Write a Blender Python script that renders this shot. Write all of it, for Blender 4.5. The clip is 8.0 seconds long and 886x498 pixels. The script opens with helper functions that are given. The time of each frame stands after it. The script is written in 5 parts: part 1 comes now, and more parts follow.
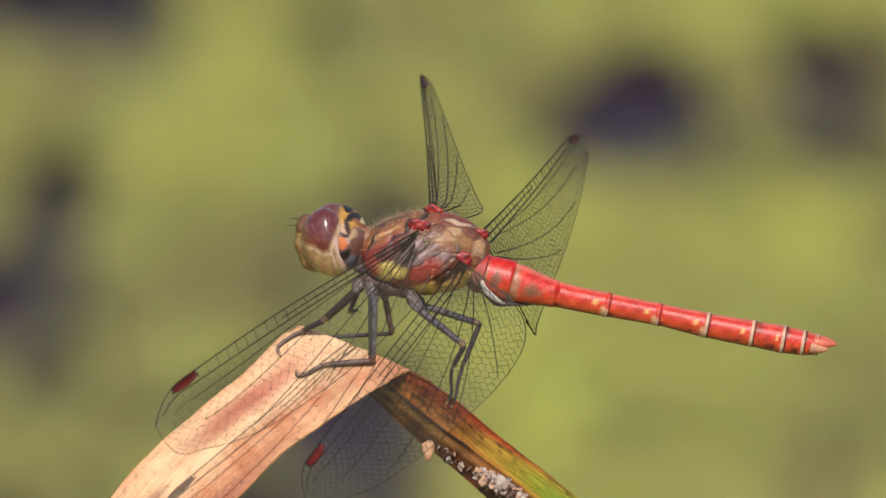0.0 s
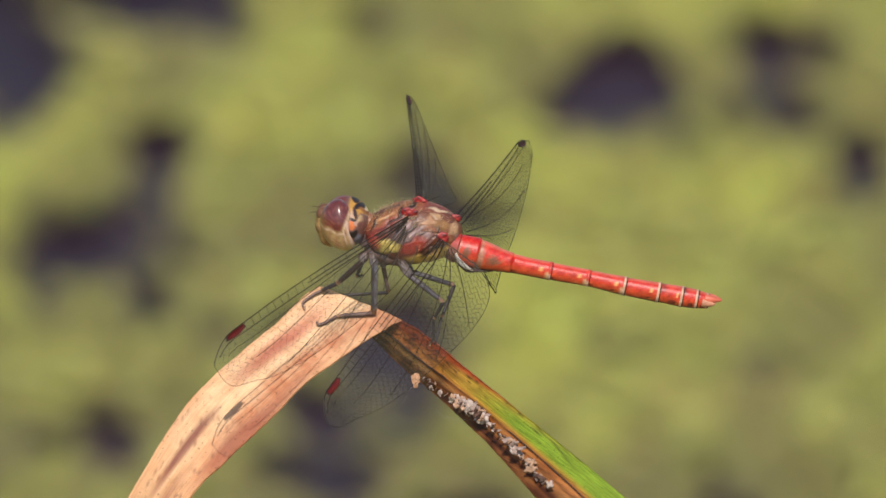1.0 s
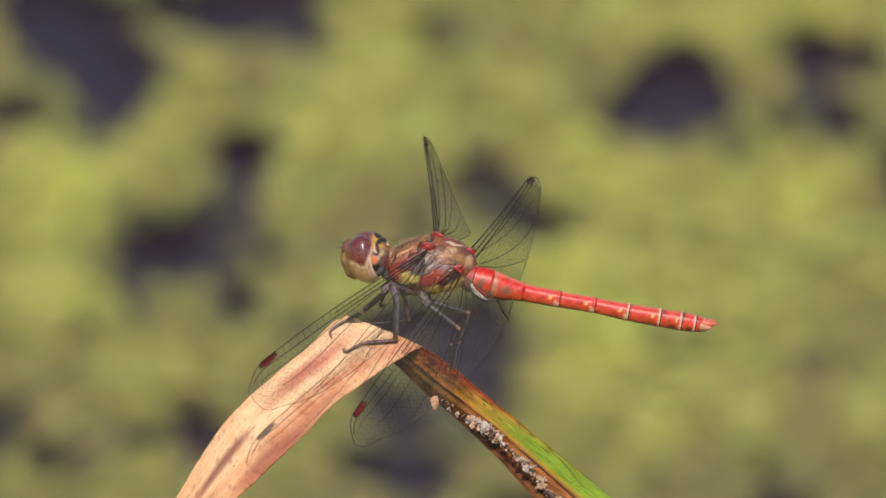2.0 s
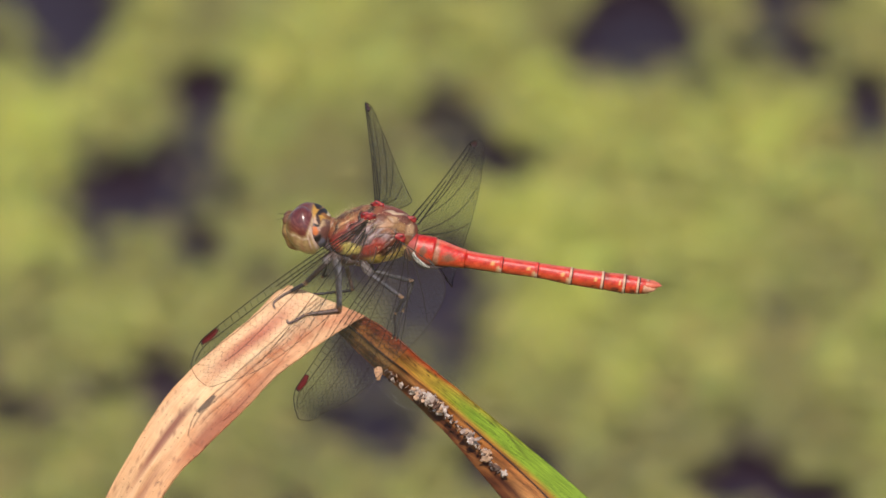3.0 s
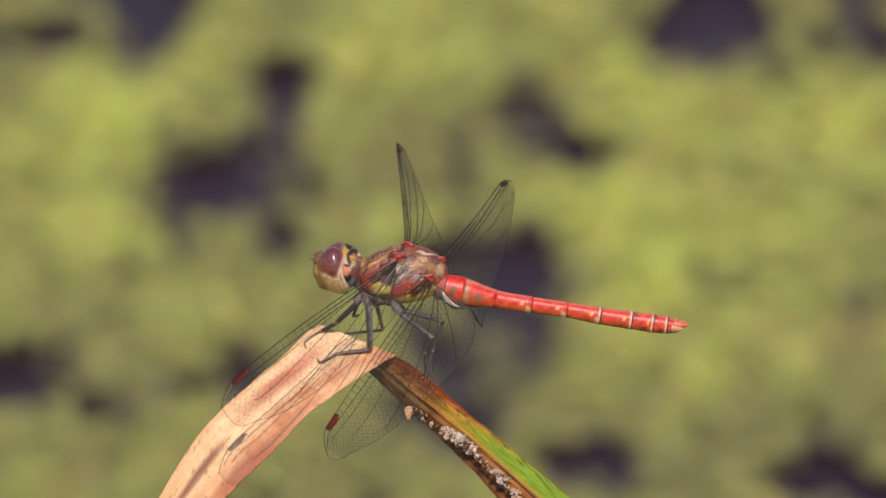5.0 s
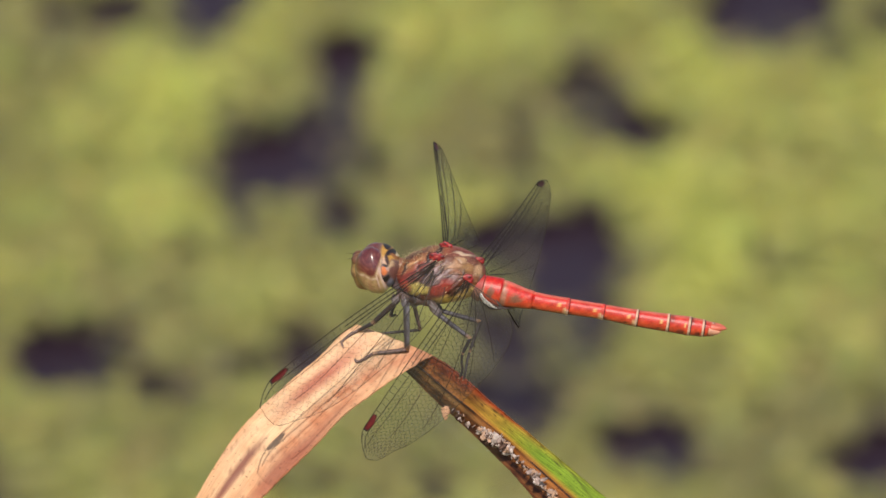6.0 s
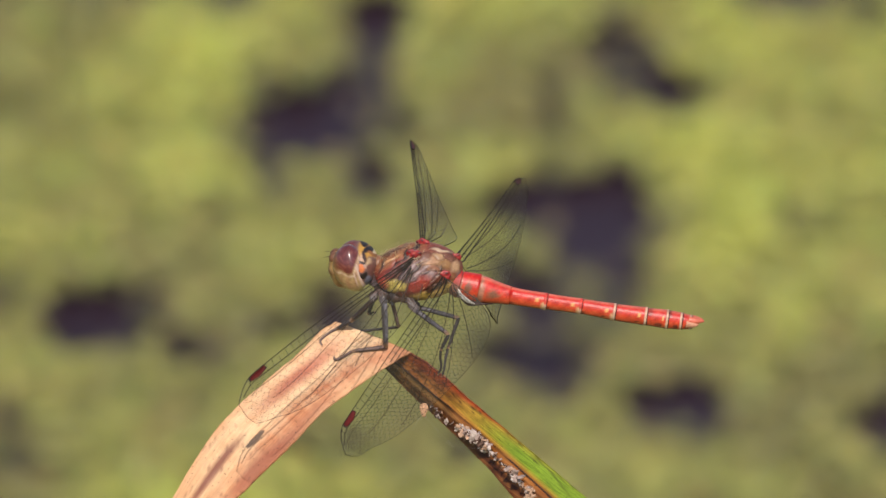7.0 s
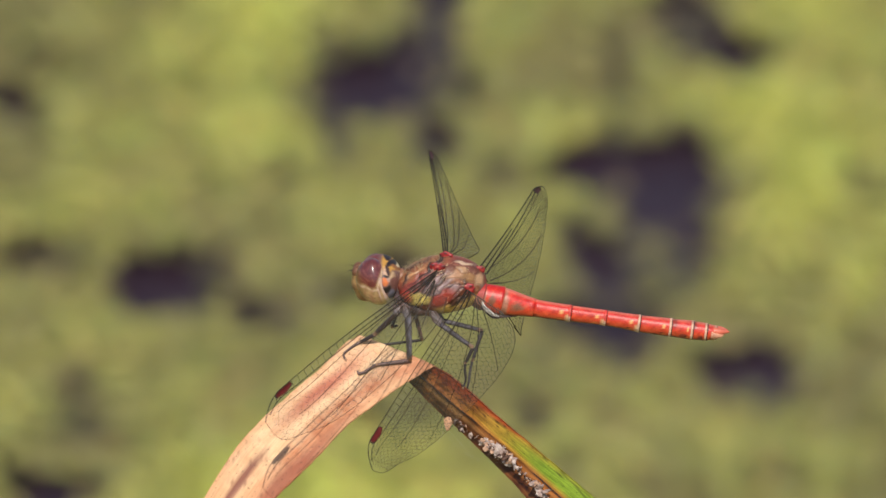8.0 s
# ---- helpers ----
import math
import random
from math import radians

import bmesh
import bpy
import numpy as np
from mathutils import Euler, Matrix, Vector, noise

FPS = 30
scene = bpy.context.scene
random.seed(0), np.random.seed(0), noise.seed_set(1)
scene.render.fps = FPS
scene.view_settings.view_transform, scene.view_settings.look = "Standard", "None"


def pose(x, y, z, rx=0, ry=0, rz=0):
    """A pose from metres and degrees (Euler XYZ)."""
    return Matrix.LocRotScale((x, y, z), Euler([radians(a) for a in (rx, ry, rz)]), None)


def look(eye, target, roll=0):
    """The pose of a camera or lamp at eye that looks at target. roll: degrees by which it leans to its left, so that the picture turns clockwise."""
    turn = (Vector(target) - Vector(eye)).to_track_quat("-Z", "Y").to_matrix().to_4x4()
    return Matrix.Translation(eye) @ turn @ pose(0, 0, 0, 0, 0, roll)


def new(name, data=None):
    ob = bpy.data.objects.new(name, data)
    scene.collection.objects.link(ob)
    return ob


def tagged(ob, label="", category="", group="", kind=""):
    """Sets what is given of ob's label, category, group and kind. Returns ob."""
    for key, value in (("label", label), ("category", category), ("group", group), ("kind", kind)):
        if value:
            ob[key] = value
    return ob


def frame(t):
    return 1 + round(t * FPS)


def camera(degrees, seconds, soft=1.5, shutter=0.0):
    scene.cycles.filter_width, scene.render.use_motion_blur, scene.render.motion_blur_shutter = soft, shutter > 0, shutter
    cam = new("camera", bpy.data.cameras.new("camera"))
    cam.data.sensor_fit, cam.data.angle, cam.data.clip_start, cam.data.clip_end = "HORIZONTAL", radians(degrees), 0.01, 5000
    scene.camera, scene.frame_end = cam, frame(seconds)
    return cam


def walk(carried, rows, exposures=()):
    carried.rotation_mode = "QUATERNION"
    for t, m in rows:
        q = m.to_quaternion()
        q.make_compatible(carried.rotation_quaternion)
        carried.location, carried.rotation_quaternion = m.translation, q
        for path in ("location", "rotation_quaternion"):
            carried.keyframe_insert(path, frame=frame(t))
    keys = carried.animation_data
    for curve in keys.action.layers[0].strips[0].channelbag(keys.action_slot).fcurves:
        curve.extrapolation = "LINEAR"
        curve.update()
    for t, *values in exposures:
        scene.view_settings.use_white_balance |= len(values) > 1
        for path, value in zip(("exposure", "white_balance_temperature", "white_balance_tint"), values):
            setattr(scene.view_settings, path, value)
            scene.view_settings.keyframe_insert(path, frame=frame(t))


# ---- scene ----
# Things on the perch are laid out in millimetres across, up and towards the viewer; a pond dragonfly about 40 mm long on a bent leaf.
PERCH = pose(0, 0, 0.30, 70)
cam = camera(1.2, 8.0, 1.6)


def orbit(az, el, roll, dist, pan, tilt):
    """The viewer round the perch: degrees to the side, up and of lean, metres away, then turned aside by degrees."""
    turn = Matrix.Rotation(radians(-az), 4, "Y")
    turn = Matrix.Rotation(radians(roll), 4, "Z") @ Matrix.Rotation(radians(el), 4, "X") @ turn
    back = turn.transposed()
    aim = Matrix.Rotation(radians(pan), 4, "Y") @ Matrix.Rotation(radians(tilt), 4, "X")
    return PERCH @ Matrix.Translation(back @ Vector((0, 0, dist))) @ back @ aim


walk(cam, [
    (0.0, orbit(0.00, 0.00, 0.00, 3.0549, 0.0000, 0.0000)),
    (0.1, orbit(0.04, 0.10, -0.01, 3.1485, 0.0060, -0.0000)),
    (0.2, orbit(0.07, 0.20, -0.01, 3.2424, 0.0003, -0.0080)),
    (0.3, orbit(0.11, 0.29, -0.02, 3.3360, -0.0013, -0.0100)),
    (0.4, orbit(0.15, 0.39, -0.03, 3.4299, -0.0067, -0.0157)),
    (0.5, orbit(0.18, 0.49, -0.03, 3.5235, -0.0113, -0.0137)),
    (0.6, orbit(0.18, 0.51, -0.03, 3.6345, -0.0130, -0.0143)),
    (0.7, orbit(0.18, 0.53, -0.03, 3.7452, -0.0247, -0.0193)),
    (0.8, orbit(0.18, 0.55, -0.02, 3.8562, -0.0237, -0.0217)),
    (0.9, orbit(0.18, 0.57, -0.02, 3.9669, -0.0260, -0.0290)),
    (1.0, orbit(0.17, 0.59, -0.02, 4.0776, -0.0220, -0.0263)),
    (1.1, orbit(0.24, 0.61, -0.03, 4.1550, -0.0183, -0.0213)),
    (1.2, orbit(0.31, 0.64, -0.04, 4.2360, -0.0163, 0.0247)),
    (1.3, orbit(0.38, 0.66, -0.05, 4.3980, -0.0107, 0.0393)),
    (1.4, orbit(0.44, 0.69, -0.06, 4.4088, -0.0053, 0.0403)),
    (1.5, orbit(0.51, 0.71, -0.07, 4.4205, -0.0060, 0.0400)),
    (1.6, orbit(0.38, 0.77, -0.06, 4.4157, -0.0060, 0.0403)),
    (1.7, orbit(0.25, 0.83, -0.06, 4.4112, 0.0020, 0.0350)),
    (2.8, orbit(-0.38, 2.23, 0.11, 4.3968, -0.0673, -0.0187)),
    (2.9, orbit(-0.33, 2.12, 0.10, 4.3977, -0.0753, -0.0243)),
    (3.0, orbit(-0.38, 2.23, 0.11, 4.3968, -0.0743, -0.0220)),
    (3.1, orbit(-0.39, 2.28, 0.10, 4.3968, -0.0720, -0.0217)),
    (3.2, orbit(-0.41, 2.33, 0.10, 4.3971, -0.0660, -0.0213)),
    (3.3, orbit(-0.42, 2.38, 0.09, 4.3971, -0.0607, -0.0237)),
    (3.4, orbit(-0.43, 2.43, 0.08, 4.3974, -0.0583, -0.0227)),
    (3.5, orbit(-0.44, 2.48, 0.07, 4.3974, -0.0360, -0.0183)),
    (3.6, orbit(-0.42, 2.49, 0.07, 4.3980, -0.0347, -0.0157)),
    (3.7, orbit(-0.41, 2.51, 0.07, 4.3986, -0.0167, -0.0143)),
    (3.8, orbit(-0.39, 2.52, 0.07, 4.3992, -0.0160, -0.0133)),
    (3.9, orbit(-0.38, 2.54, 0.06, 4.3998, -0.0187, -0.0137)),
    (4.0, orbit(-0.36, 2.56, 0.06, 4.4001, -0.0263, -0.0087)),
    (4.1, orbit(-0.37, 2.58, 0.05, 4.4016, -0.0347, -0.0110)),
    (4.2, orbit(-0.38, 2.61, 0.05, 4.4034, -0.0370, -0.0160)),
    (4.3, orbit(-0.38, 2.63, 0.04, 4.4049, -0.0353, -0.0153)),
    (4.4, orbit(-0.39, 2.66, 0.03, 4.4064, -0.0370, -0.0193)),
    (4.5, orbit(-0.40, 2.68, 0.02, 4.4079, -0.0417, -0.0230)),
    (4.6, orbit(-0.40, 2.68, 0.06, 4.4184, -0.0397, -0.0267)),
    (4.7, orbit(-0.39, 2.67, 0.09, 4.4289, -0.0360, -0.0363)),
    (5.8, orbit(-0.30, 3.06, -0.02, 4.4367, 0.0150, 0.0190)),
    (5.9, orbit(-0.30, 3.03, -0.01, 4.4361, 0.0173, 0.0267)),
    (6.0, orbit(-0.30, 3.06, -0.02, 4.4367, 0.0170, 0.0327)),
    (6.1, orbit(-0.27, 3.05, 0.00, 4.4376, 0.0097, 0.0250)),
    (6.2, orbit(-0.25, 3.03, 0.02, 4.4382, 0.0047, 0.0293)),
    (6.3, orbit(-0.23, 3.02, 0.04, 4.4391, 0.0093, 0.0307)),
    (6.4, orbit(-0.20, 3.00, 0.06, 4.4397, -0.0093, 0.0297)),
    (6.5, orbit(-0.18, 2.99, 0.08, 4.4406, -0.0043, 0.0390)),
    (6.6, orbit(-0.14, 3.04, 0.07, 4.4412, -0.0050, 0.0350)),
    (6.7, orbit(-0.09, 3.08, 0.06, 4.4418, -0.0047, 0.0337)),
    (6.8, orbit(-0.05, 3.13, 0.05, 4.4424, -0.0093, 0.0377)),
    (6.9, orbit(-0.00, 3.17, 0.03, 4.4430, -0.0097, 0.0333)),
    (7.0, orbit(0.04, 3.22, 0.02, 4.4436, -0.0123, 0.0290)),
    (7.1, orbit(-0.06, 3.26, 0.04, 4.4445, -0.0020, 0.0260)),
    (7.2, orbit(-0.16, 3.29, 0.05, 4.4454, -0.0020, 0.0177)),
    (7.3, orbit(-0.27, 3.32, 0.07, 4.4463, 0.0040, 0.0097)),
    (7.4, orbit(-0.37, 3.36, 0.08, 4.4472, 0.0063, -0.0023)),
    (7.5, orbit(-0.47, 3.39, 0.10, 4.4481, 0.0063, 0.0093)),
    (7.6, orbit(-0.43, 3.42, 0.09, 4.4436, 0.0020, 0.0240)),
    (7.8, orbit(-0.35, 3.47, 0.08, 4.4349, 0.0103, 0.0467)),
    (8.0, orbit(-0.27, 3.51, 0.07, 4.4259, 0.0200, 0.0467)),
])

# ---- daylight ----
SUN = Vector((0.02, -0.61, 0.79)).normalized()
world = bpy.data.worlds.new("sky")
scene.world = world
world.use_nodes = True
sky = world.node_tree.nodes.new("ShaderNodeTexSky")
sky.sky_type = "NISHITA"
sky.sun_disc = False
sky.sun_elevation = math.asin(SUN.z)
sky.sun_rotation = math.atan2(SUN.x, SUN.y)
world.node_tree.links.new(sky.outputs[0], world.node_tree.nodes["Background"].inputs[0])
world.node_tree.nodes["Background"].inputs[1].default_value = 0.10
sun = new("sun", bpy.data.lights.new("sun", "SUN"))
sun.data.energy = 4.2
sun.data.angle = radians(0.5)
sun.data.color = (1.0, 0.93, 0.82)
sun.matrix_basis = look(SUN * 3, (0, 0, 0))
scene.view_settings.exposure = 0.55


# ---- materials ----
def lin(r, g, b, k=0.54):
    """A base colour from how it looks in full sun."""
    f = lambda v: ((v / 255 + 0.055) / 1.055) ** 2.4 if v > 10 else v / 3300
    return np.array((f(r) * k, f(g) * k, f(b) * k))


def shade(name, colour=None, rough=0.45, grain=4000, vary=0.25, bump=0.2, depth=2e-5, coat=0.0, spec=0.5, coarse=600):
    """A surface with variation at two scales; without a colour it takes the mesh's own pigment."""
    m = bpy.data.materials.new(name)
    m.use_nodes = True
    nt, N = m.node_tree, m.node_tree.nodes
    bsdf = N["Principled BSDF"]
    tex = N.new("ShaderNodeTexCoord")
    fine, big = N.new("ShaderNodeTexNoise"), N.new("ShaderNodeTexNoise")
    for n, s in ((fine, grain), (big, coarse)):
        n.inputs["Scale"].default_value = s
        n.inputs["Detail"].default_value = 4
        nt.links.new(tex.outputs["Object"], n.inputs["Vector"])
    mixn = N.new("ShaderNodeMath")
    mixn.operation = "ADD"
    nt.links.new(fine.outputs[0], mixn.inputs[0])
    nt.links.new(big.outputs[0], mixn.inputs[1])
    rng = N.new("ShaderNodeMapRange")
    rng.inputs[1].default_value, rng.inputs[2].default_value = 0.6, 1.4
    rng.inputs[3].default_value, rng.inputs[4].default_value = 1 - vary, 1 + vary
    nt.links.new(mixn.outputs[0], rng.inputs[0])
    mul = N.new("ShaderNodeVectorMath")
    mul.operation = "SCALE"
    if colour is None:
        a = N.new("ShaderNodeAttribute")
        a.attribute_name = "pigment"
        nt.links.new(a.outputs["Color"], mul.inputs[0])
    else:
        mul.inputs[0].default_value = tuple(colour)
    nt.links.new(rng.outputs[0], mul.inputs["Scale"])
    nt.links.new(mul.outputs[0], bsdf.inputs["Base Color"])
    bsdf.inputs["Roughness"].default_value = rough
    bsdf.inputs["Specular IOR Level"].default_value = spec
    bsdf.inputs["Coat Weight"].default_value = coat
    bsdf.inputs["Coat Roughness"].default_value = 0.12
    if bump:
        b = N.new("ShaderNodeBump")
        b.inputs["Strength"].default_value = bump
        b.inputs["Distance"].default_value = depth
        nt.links.new(fine.outputs[0], b.inputs["Height"])
        nt.links.new(b.outputs[0], bsdf.inputs["Normal"])
    return m


def see_through(name, colour, clear, rough=0.3):
    """A thin film: mostly clear, with a little body and gloss."""
    m = bpy.data.materials.new(name)
    m.use_nodes = True
    nt, N = m.node_tree, m.node_tree.nodes
    bsdf = N["Principled BSDF"]
    bsdf.inputs["Base Color"].default_value = (*colour, 1)
    bsdf.inputs["Roughness"].default_value = rough
    tr, mx = N.new("ShaderNodeBsdfTransparent"), N.new("ShaderNodeMixShader")
    tex, big = N.new("ShaderNodeTexCoord"), N.new("ShaderNodeTexNoise")
    big.inputs["Scale"].default_value = 500
    rng = N.new("ShaderNodeMapRange")
    rng.inputs[3].default_value, rng.inputs[4].default_value = 1.4 * (1 - clear), 0.6 * (1 - clear)
    nt.links.new(tex.outputs["Object"], big.inputs["Vector"])
    nt.links.new(big.outputs[0], rng.inputs[0])
    nt.links.new(rng.outputs[0], mx.inputs[0])
    nt.links.new(tr.outputs[0], mx.inputs[1])
    nt.links.new(bsdf.outputs[0], mx.inputs[2])
    nt.links.new(mx.outputs[0], N["Material Output"].inputs[0])
    return m


CHITIN = shade("chitin", None, 0.55, 4200, 0.30, 0.35, 3e-5, 0.0, coarse=1300)
ABDOMEN = shade("red_chitin", None, 0.42, 5200, 0.38, 0.6, 5e-5, 0.0, spec=0.35, coarse=1100)
EYE = shade("eye", None, 0.45, 9000, 0.22, 0.4, 8e-6, 1.0, spec=0.2, coarse=1400)
EYE.node_tree.nodes["Principled BSDF"].inputs["Coat IOR"].default_value = 1.5
EYE.node_tree.nodes["Principled BSDF"].inputs["Coat Roughness"].default_value = 0.25
LEG = shade("leg", None, 0.55, 6000, 0.4, 0.6, 2e-5, 0.0, spec=0.35)
VEIN = shade("vein", lin(42, 32, 20), 0.6, 5000, 0.25, 0, spec=0.2)
STIGMA = shade("stigma", lin(92, 18, 14), 0.65, 5000, 0.3, 0.2, spec=0.2)
STIGMA_DARK = shade("stigma_dark", lin(70, 18, 18), 0.6, 5000, 0.25, 0.2)
HAIR = shade("hair", lin(226, 206, 160, 0.7), 0.6, 3000, 0.2, 0)
MEMBRANE = see_through("membrane", lin(108, 108, 96), 0.90, 0.22)
SILK = see_through("silk", (0.7, 0.7, 0.68), 0.45, 0.4)
DEBRIS = shade("debris", None, 0.8, 3000, 0.35, 0.6, 5e-5)


def leaf_material(name, low, high, rough):
    m = shade(name, None, rough, 1500, 0.12, 0, coarse=250)
    nt, N = m.node_tree, m.node_tree.nodes
    bsdf = N["Principled BSDF"]
    lay = N.new("ShaderNodeAttribute")
    lay.attribute_name = "lay"
    stretch = N.new("ShaderNodeVectorMath")
    stretch.operation = "MULTIPLY"
    stretch.inputs[1].default_value = (0.35, 7.0, 1)
    lines, specks = N.new("ShaderNodeTexNoise"), N.new("ShaderNodeTexNoise")
    lines.inputs["Scale"].default_value, lines.inputs["Detail"].default_value = 1.0, 5
    nt.links.new(lay.outputs["Vector"], stretch.inputs[0])
    nt.links.new(stretch.outputs[0], lines.inputs["Vector"])
    specks.inputs["Scale"].default_value = 2.6
    nt.links.new(lay.outputs["Vector"], specks.inputs["Vector"])
    old = bsdf.inputs["Base Color"].links[0].from_socket
    rng, spot = N.new("ShaderNodeMapRange"), N.new("ShaderNodeMapRange")
    rng.inputs[1].default_value, rng.inputs[2].default_value = 0.3, 0.7
    rng.inputs[3].default_value, rng.inputs[4].default_value = low, high
    spot.inputs[1].default_value, spot.inputs[2].default_value = 0.64, 0.70
    spot.inputs[3].default_value, spot.inputs[4].default_value = 1.0, 0.55
    nt.links.new(lines.outputs[0], rng.inputs[0])
    nt.links.new(specks.outputs[0], spot.inputs[0])
    both, mul = N.new("ShaderNodeMath"), N.new("ShaderNodeVectorMath")
    both.operation, mul.operation = "MULTIPLY", "SCALE"
    nt.links.new(rng.outputs[0], both.inputs[0])
    nt.links.new(spot.outputs[0], both.inputs[1])
    nt.links.new(old, mul.inputs[0])
    nt.links.new(both.outputs[0], mul.inputs["Scale"])
    nt.links.new(mul.outputs[0], bsdf.inputs["Base Color"])
    b = N.new("ShaderNodeBump")
    b.inputs["Strength"].default_value, b.inputs["Distance"].default_value = 0.5, 1.2e-4
    nt.links.new(lines.outputs[0], b.inputs["Height"])
    nt.links.new(b.outputs[0], bsdf.inputs["Normal"])
    thin, mx = N.new("ShaderNodeBsdfTranslucent"), N.new("ShaderNodeMixShader")
    nt.links.new(mul.outputs[0], thin.inputs[0])
    mx.inputs[0].default_value = 0.22
    nt.links.new(bsdf.outputs[0], mx.inputs[1])
    nt.links.new(thin.outputs[0], mx.inputs[2])
    nt.links.new(mx.outputs[0], N["Material Output"].inputs[0])
    return m


LEAF = leaf_material("leaf", 0.86, 1.12, 0.6)
LEAF_STEM = leaf_material("old_leaf", 0.58, 1.32, 0.42)
LEAF_STEM.node_tree.nodes["Principled BSDF"].inputs["Specular IOR Level"].default_value = 0.28


# ---- mesh helpers ----
def mesh_of(name, verts, faces, pigment=None, lay=None, smooth=True):
    me = bpy.data.meshes.new(name)
    me.from_pydata([tuple(v) for v in np.asarray(verts, float) * 0.001], [], faces)
    if pigment is not None:
        a = me.attributes.new("pigment", "FLOAT_COLOR", "POINT")
        rgba = np.ones((len(verts), 4))
        rgba[:, :3] = pigment
        a.data.foreach_set("color", rgba.ravel())
    if lay is not None:
        a = me.attributes.new("lay", "FLOAT_VECTOR", "POINT")
        a.data.foreach_set("vector", np.asarray(lay, float).ravel())
    if smooth:
        me.polygons.foreach_set("use_smooth", [True] * len(me.polygons))
    me.update()
    return me


def part(name, me, material, parent, label="", origin=None):
    """One mesh as a part of a thing, or of a part."""
    ob = new(name, me)
    me.materials.append(material)
    ob.parent = parent
    if origin is not None:
        ob.location = Vector(origin) * 0.001
    return tagged(ob, label)


def grid_faces(n, k, wrap):
    """Quads over n rings of k points."""
    out = []
    for i in range(n - 1):
        for j in range(k if wrap else k - 1):
            a, b = i * k + j, i * k + (j + 1) % k
            out.append((a, b, b + k, a + k))
    return out


def smooth_path(points, steps):
    """A Catmull-Rom line through points (rows of any width), with that many steps a piece."""
    p = np.array(points, float)
    p = np.vstack([2 * p[0] - p[1], p, 2 * p[-1] - p[-2]])
    out = []
    for i in range(1, len(p) - 2):
        for t in np.arange(steps) / steps:
            a, b, c, d = p[i - 1:i + 3]
            out.append(0.5 * (2 * b + (c - a) * t + (2 * a - 5 * b + 4 * c - d) * t * t + (3 * b - a - 3 * c + d) * t ** 3))
    out.append(p[-2])
    return np.array(out)


def unit(v):
    v = np.asarray(v, float)
    return v / max(1e-9, np.linalg.norm(v))


def tube(path, n=8, flat=1.0, up=(0.16, 0.887, 0.434)):
    """A closed tube along rows of x, y, z, radius."""
    path = np.asarray(path, float)
    verts = []
    for i, row in enumerate(path):
        d = unit(path[min(i + 1, len(path) - 1), :3] - path[max(i - 1, 0), :3])
        side = unit(np.cross(d, up))
        top = np.cross(side, d)
        for j in range(n):
            a = 2 * math.pi * j / n
            verts.append(row[:3] + row[3] * (side * math.cos(a) * flat + top * math.sin(a)))
    faces = grid_faces(len(path), n, True)
    faces += [tuple(range(n))[::-1], tuple(range(len(verts) - n, len(verts)))]
    return np.array(verts), faces


def blob(centre, axes, n=24, k=32, dent=None):
    """A rounded lump: three half axes as vectors; dent(unit points) scales the radius."""
    th = np.linspace(0.02, math.pi - 0.02, n)
    u = np.array([(math.sin(t) * math.cos(2 * math.pi * j / k), math.sin(t) * math.sin(2 * math.pi * j / k), math.cos(t))
                  for t in th for j in range(k)])
    r = np.ones(len(u)) if dent is None else dent(u)
    verts = np.array(centre) + (u * r[:, None]) @ np.array(axes)
    faces = grid_faces(n, k, True) + [tuple(range(k))[::-1], tuple(range(len(verts) - k, len(verts)))]
    return verts, faces, u


def spot(p, x, y, rx, ry, turn=0.0, soft=0.35):
    """How far points lie inside an ellipse of the side view, from 0 to 1."""
    a = math.radians(turn)
    dx, dy = p[:, 0] - x, p[:, 1] - y
    q = np.hypot((dx * math.cos(a) + dy * math.sin(a)) / rx, (-dx * math.sin(a) + dy * math.cos(a)) / ry)
    return np.clip((1 + soft / 2 - q) / soft, 0, 1)


def stain(col, mask, colour):
    return col * (1 - mask[:, None]) + mask[:, None] * np.asarray(colour)


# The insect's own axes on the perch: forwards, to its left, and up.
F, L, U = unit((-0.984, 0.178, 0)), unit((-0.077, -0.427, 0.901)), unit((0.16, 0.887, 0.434))


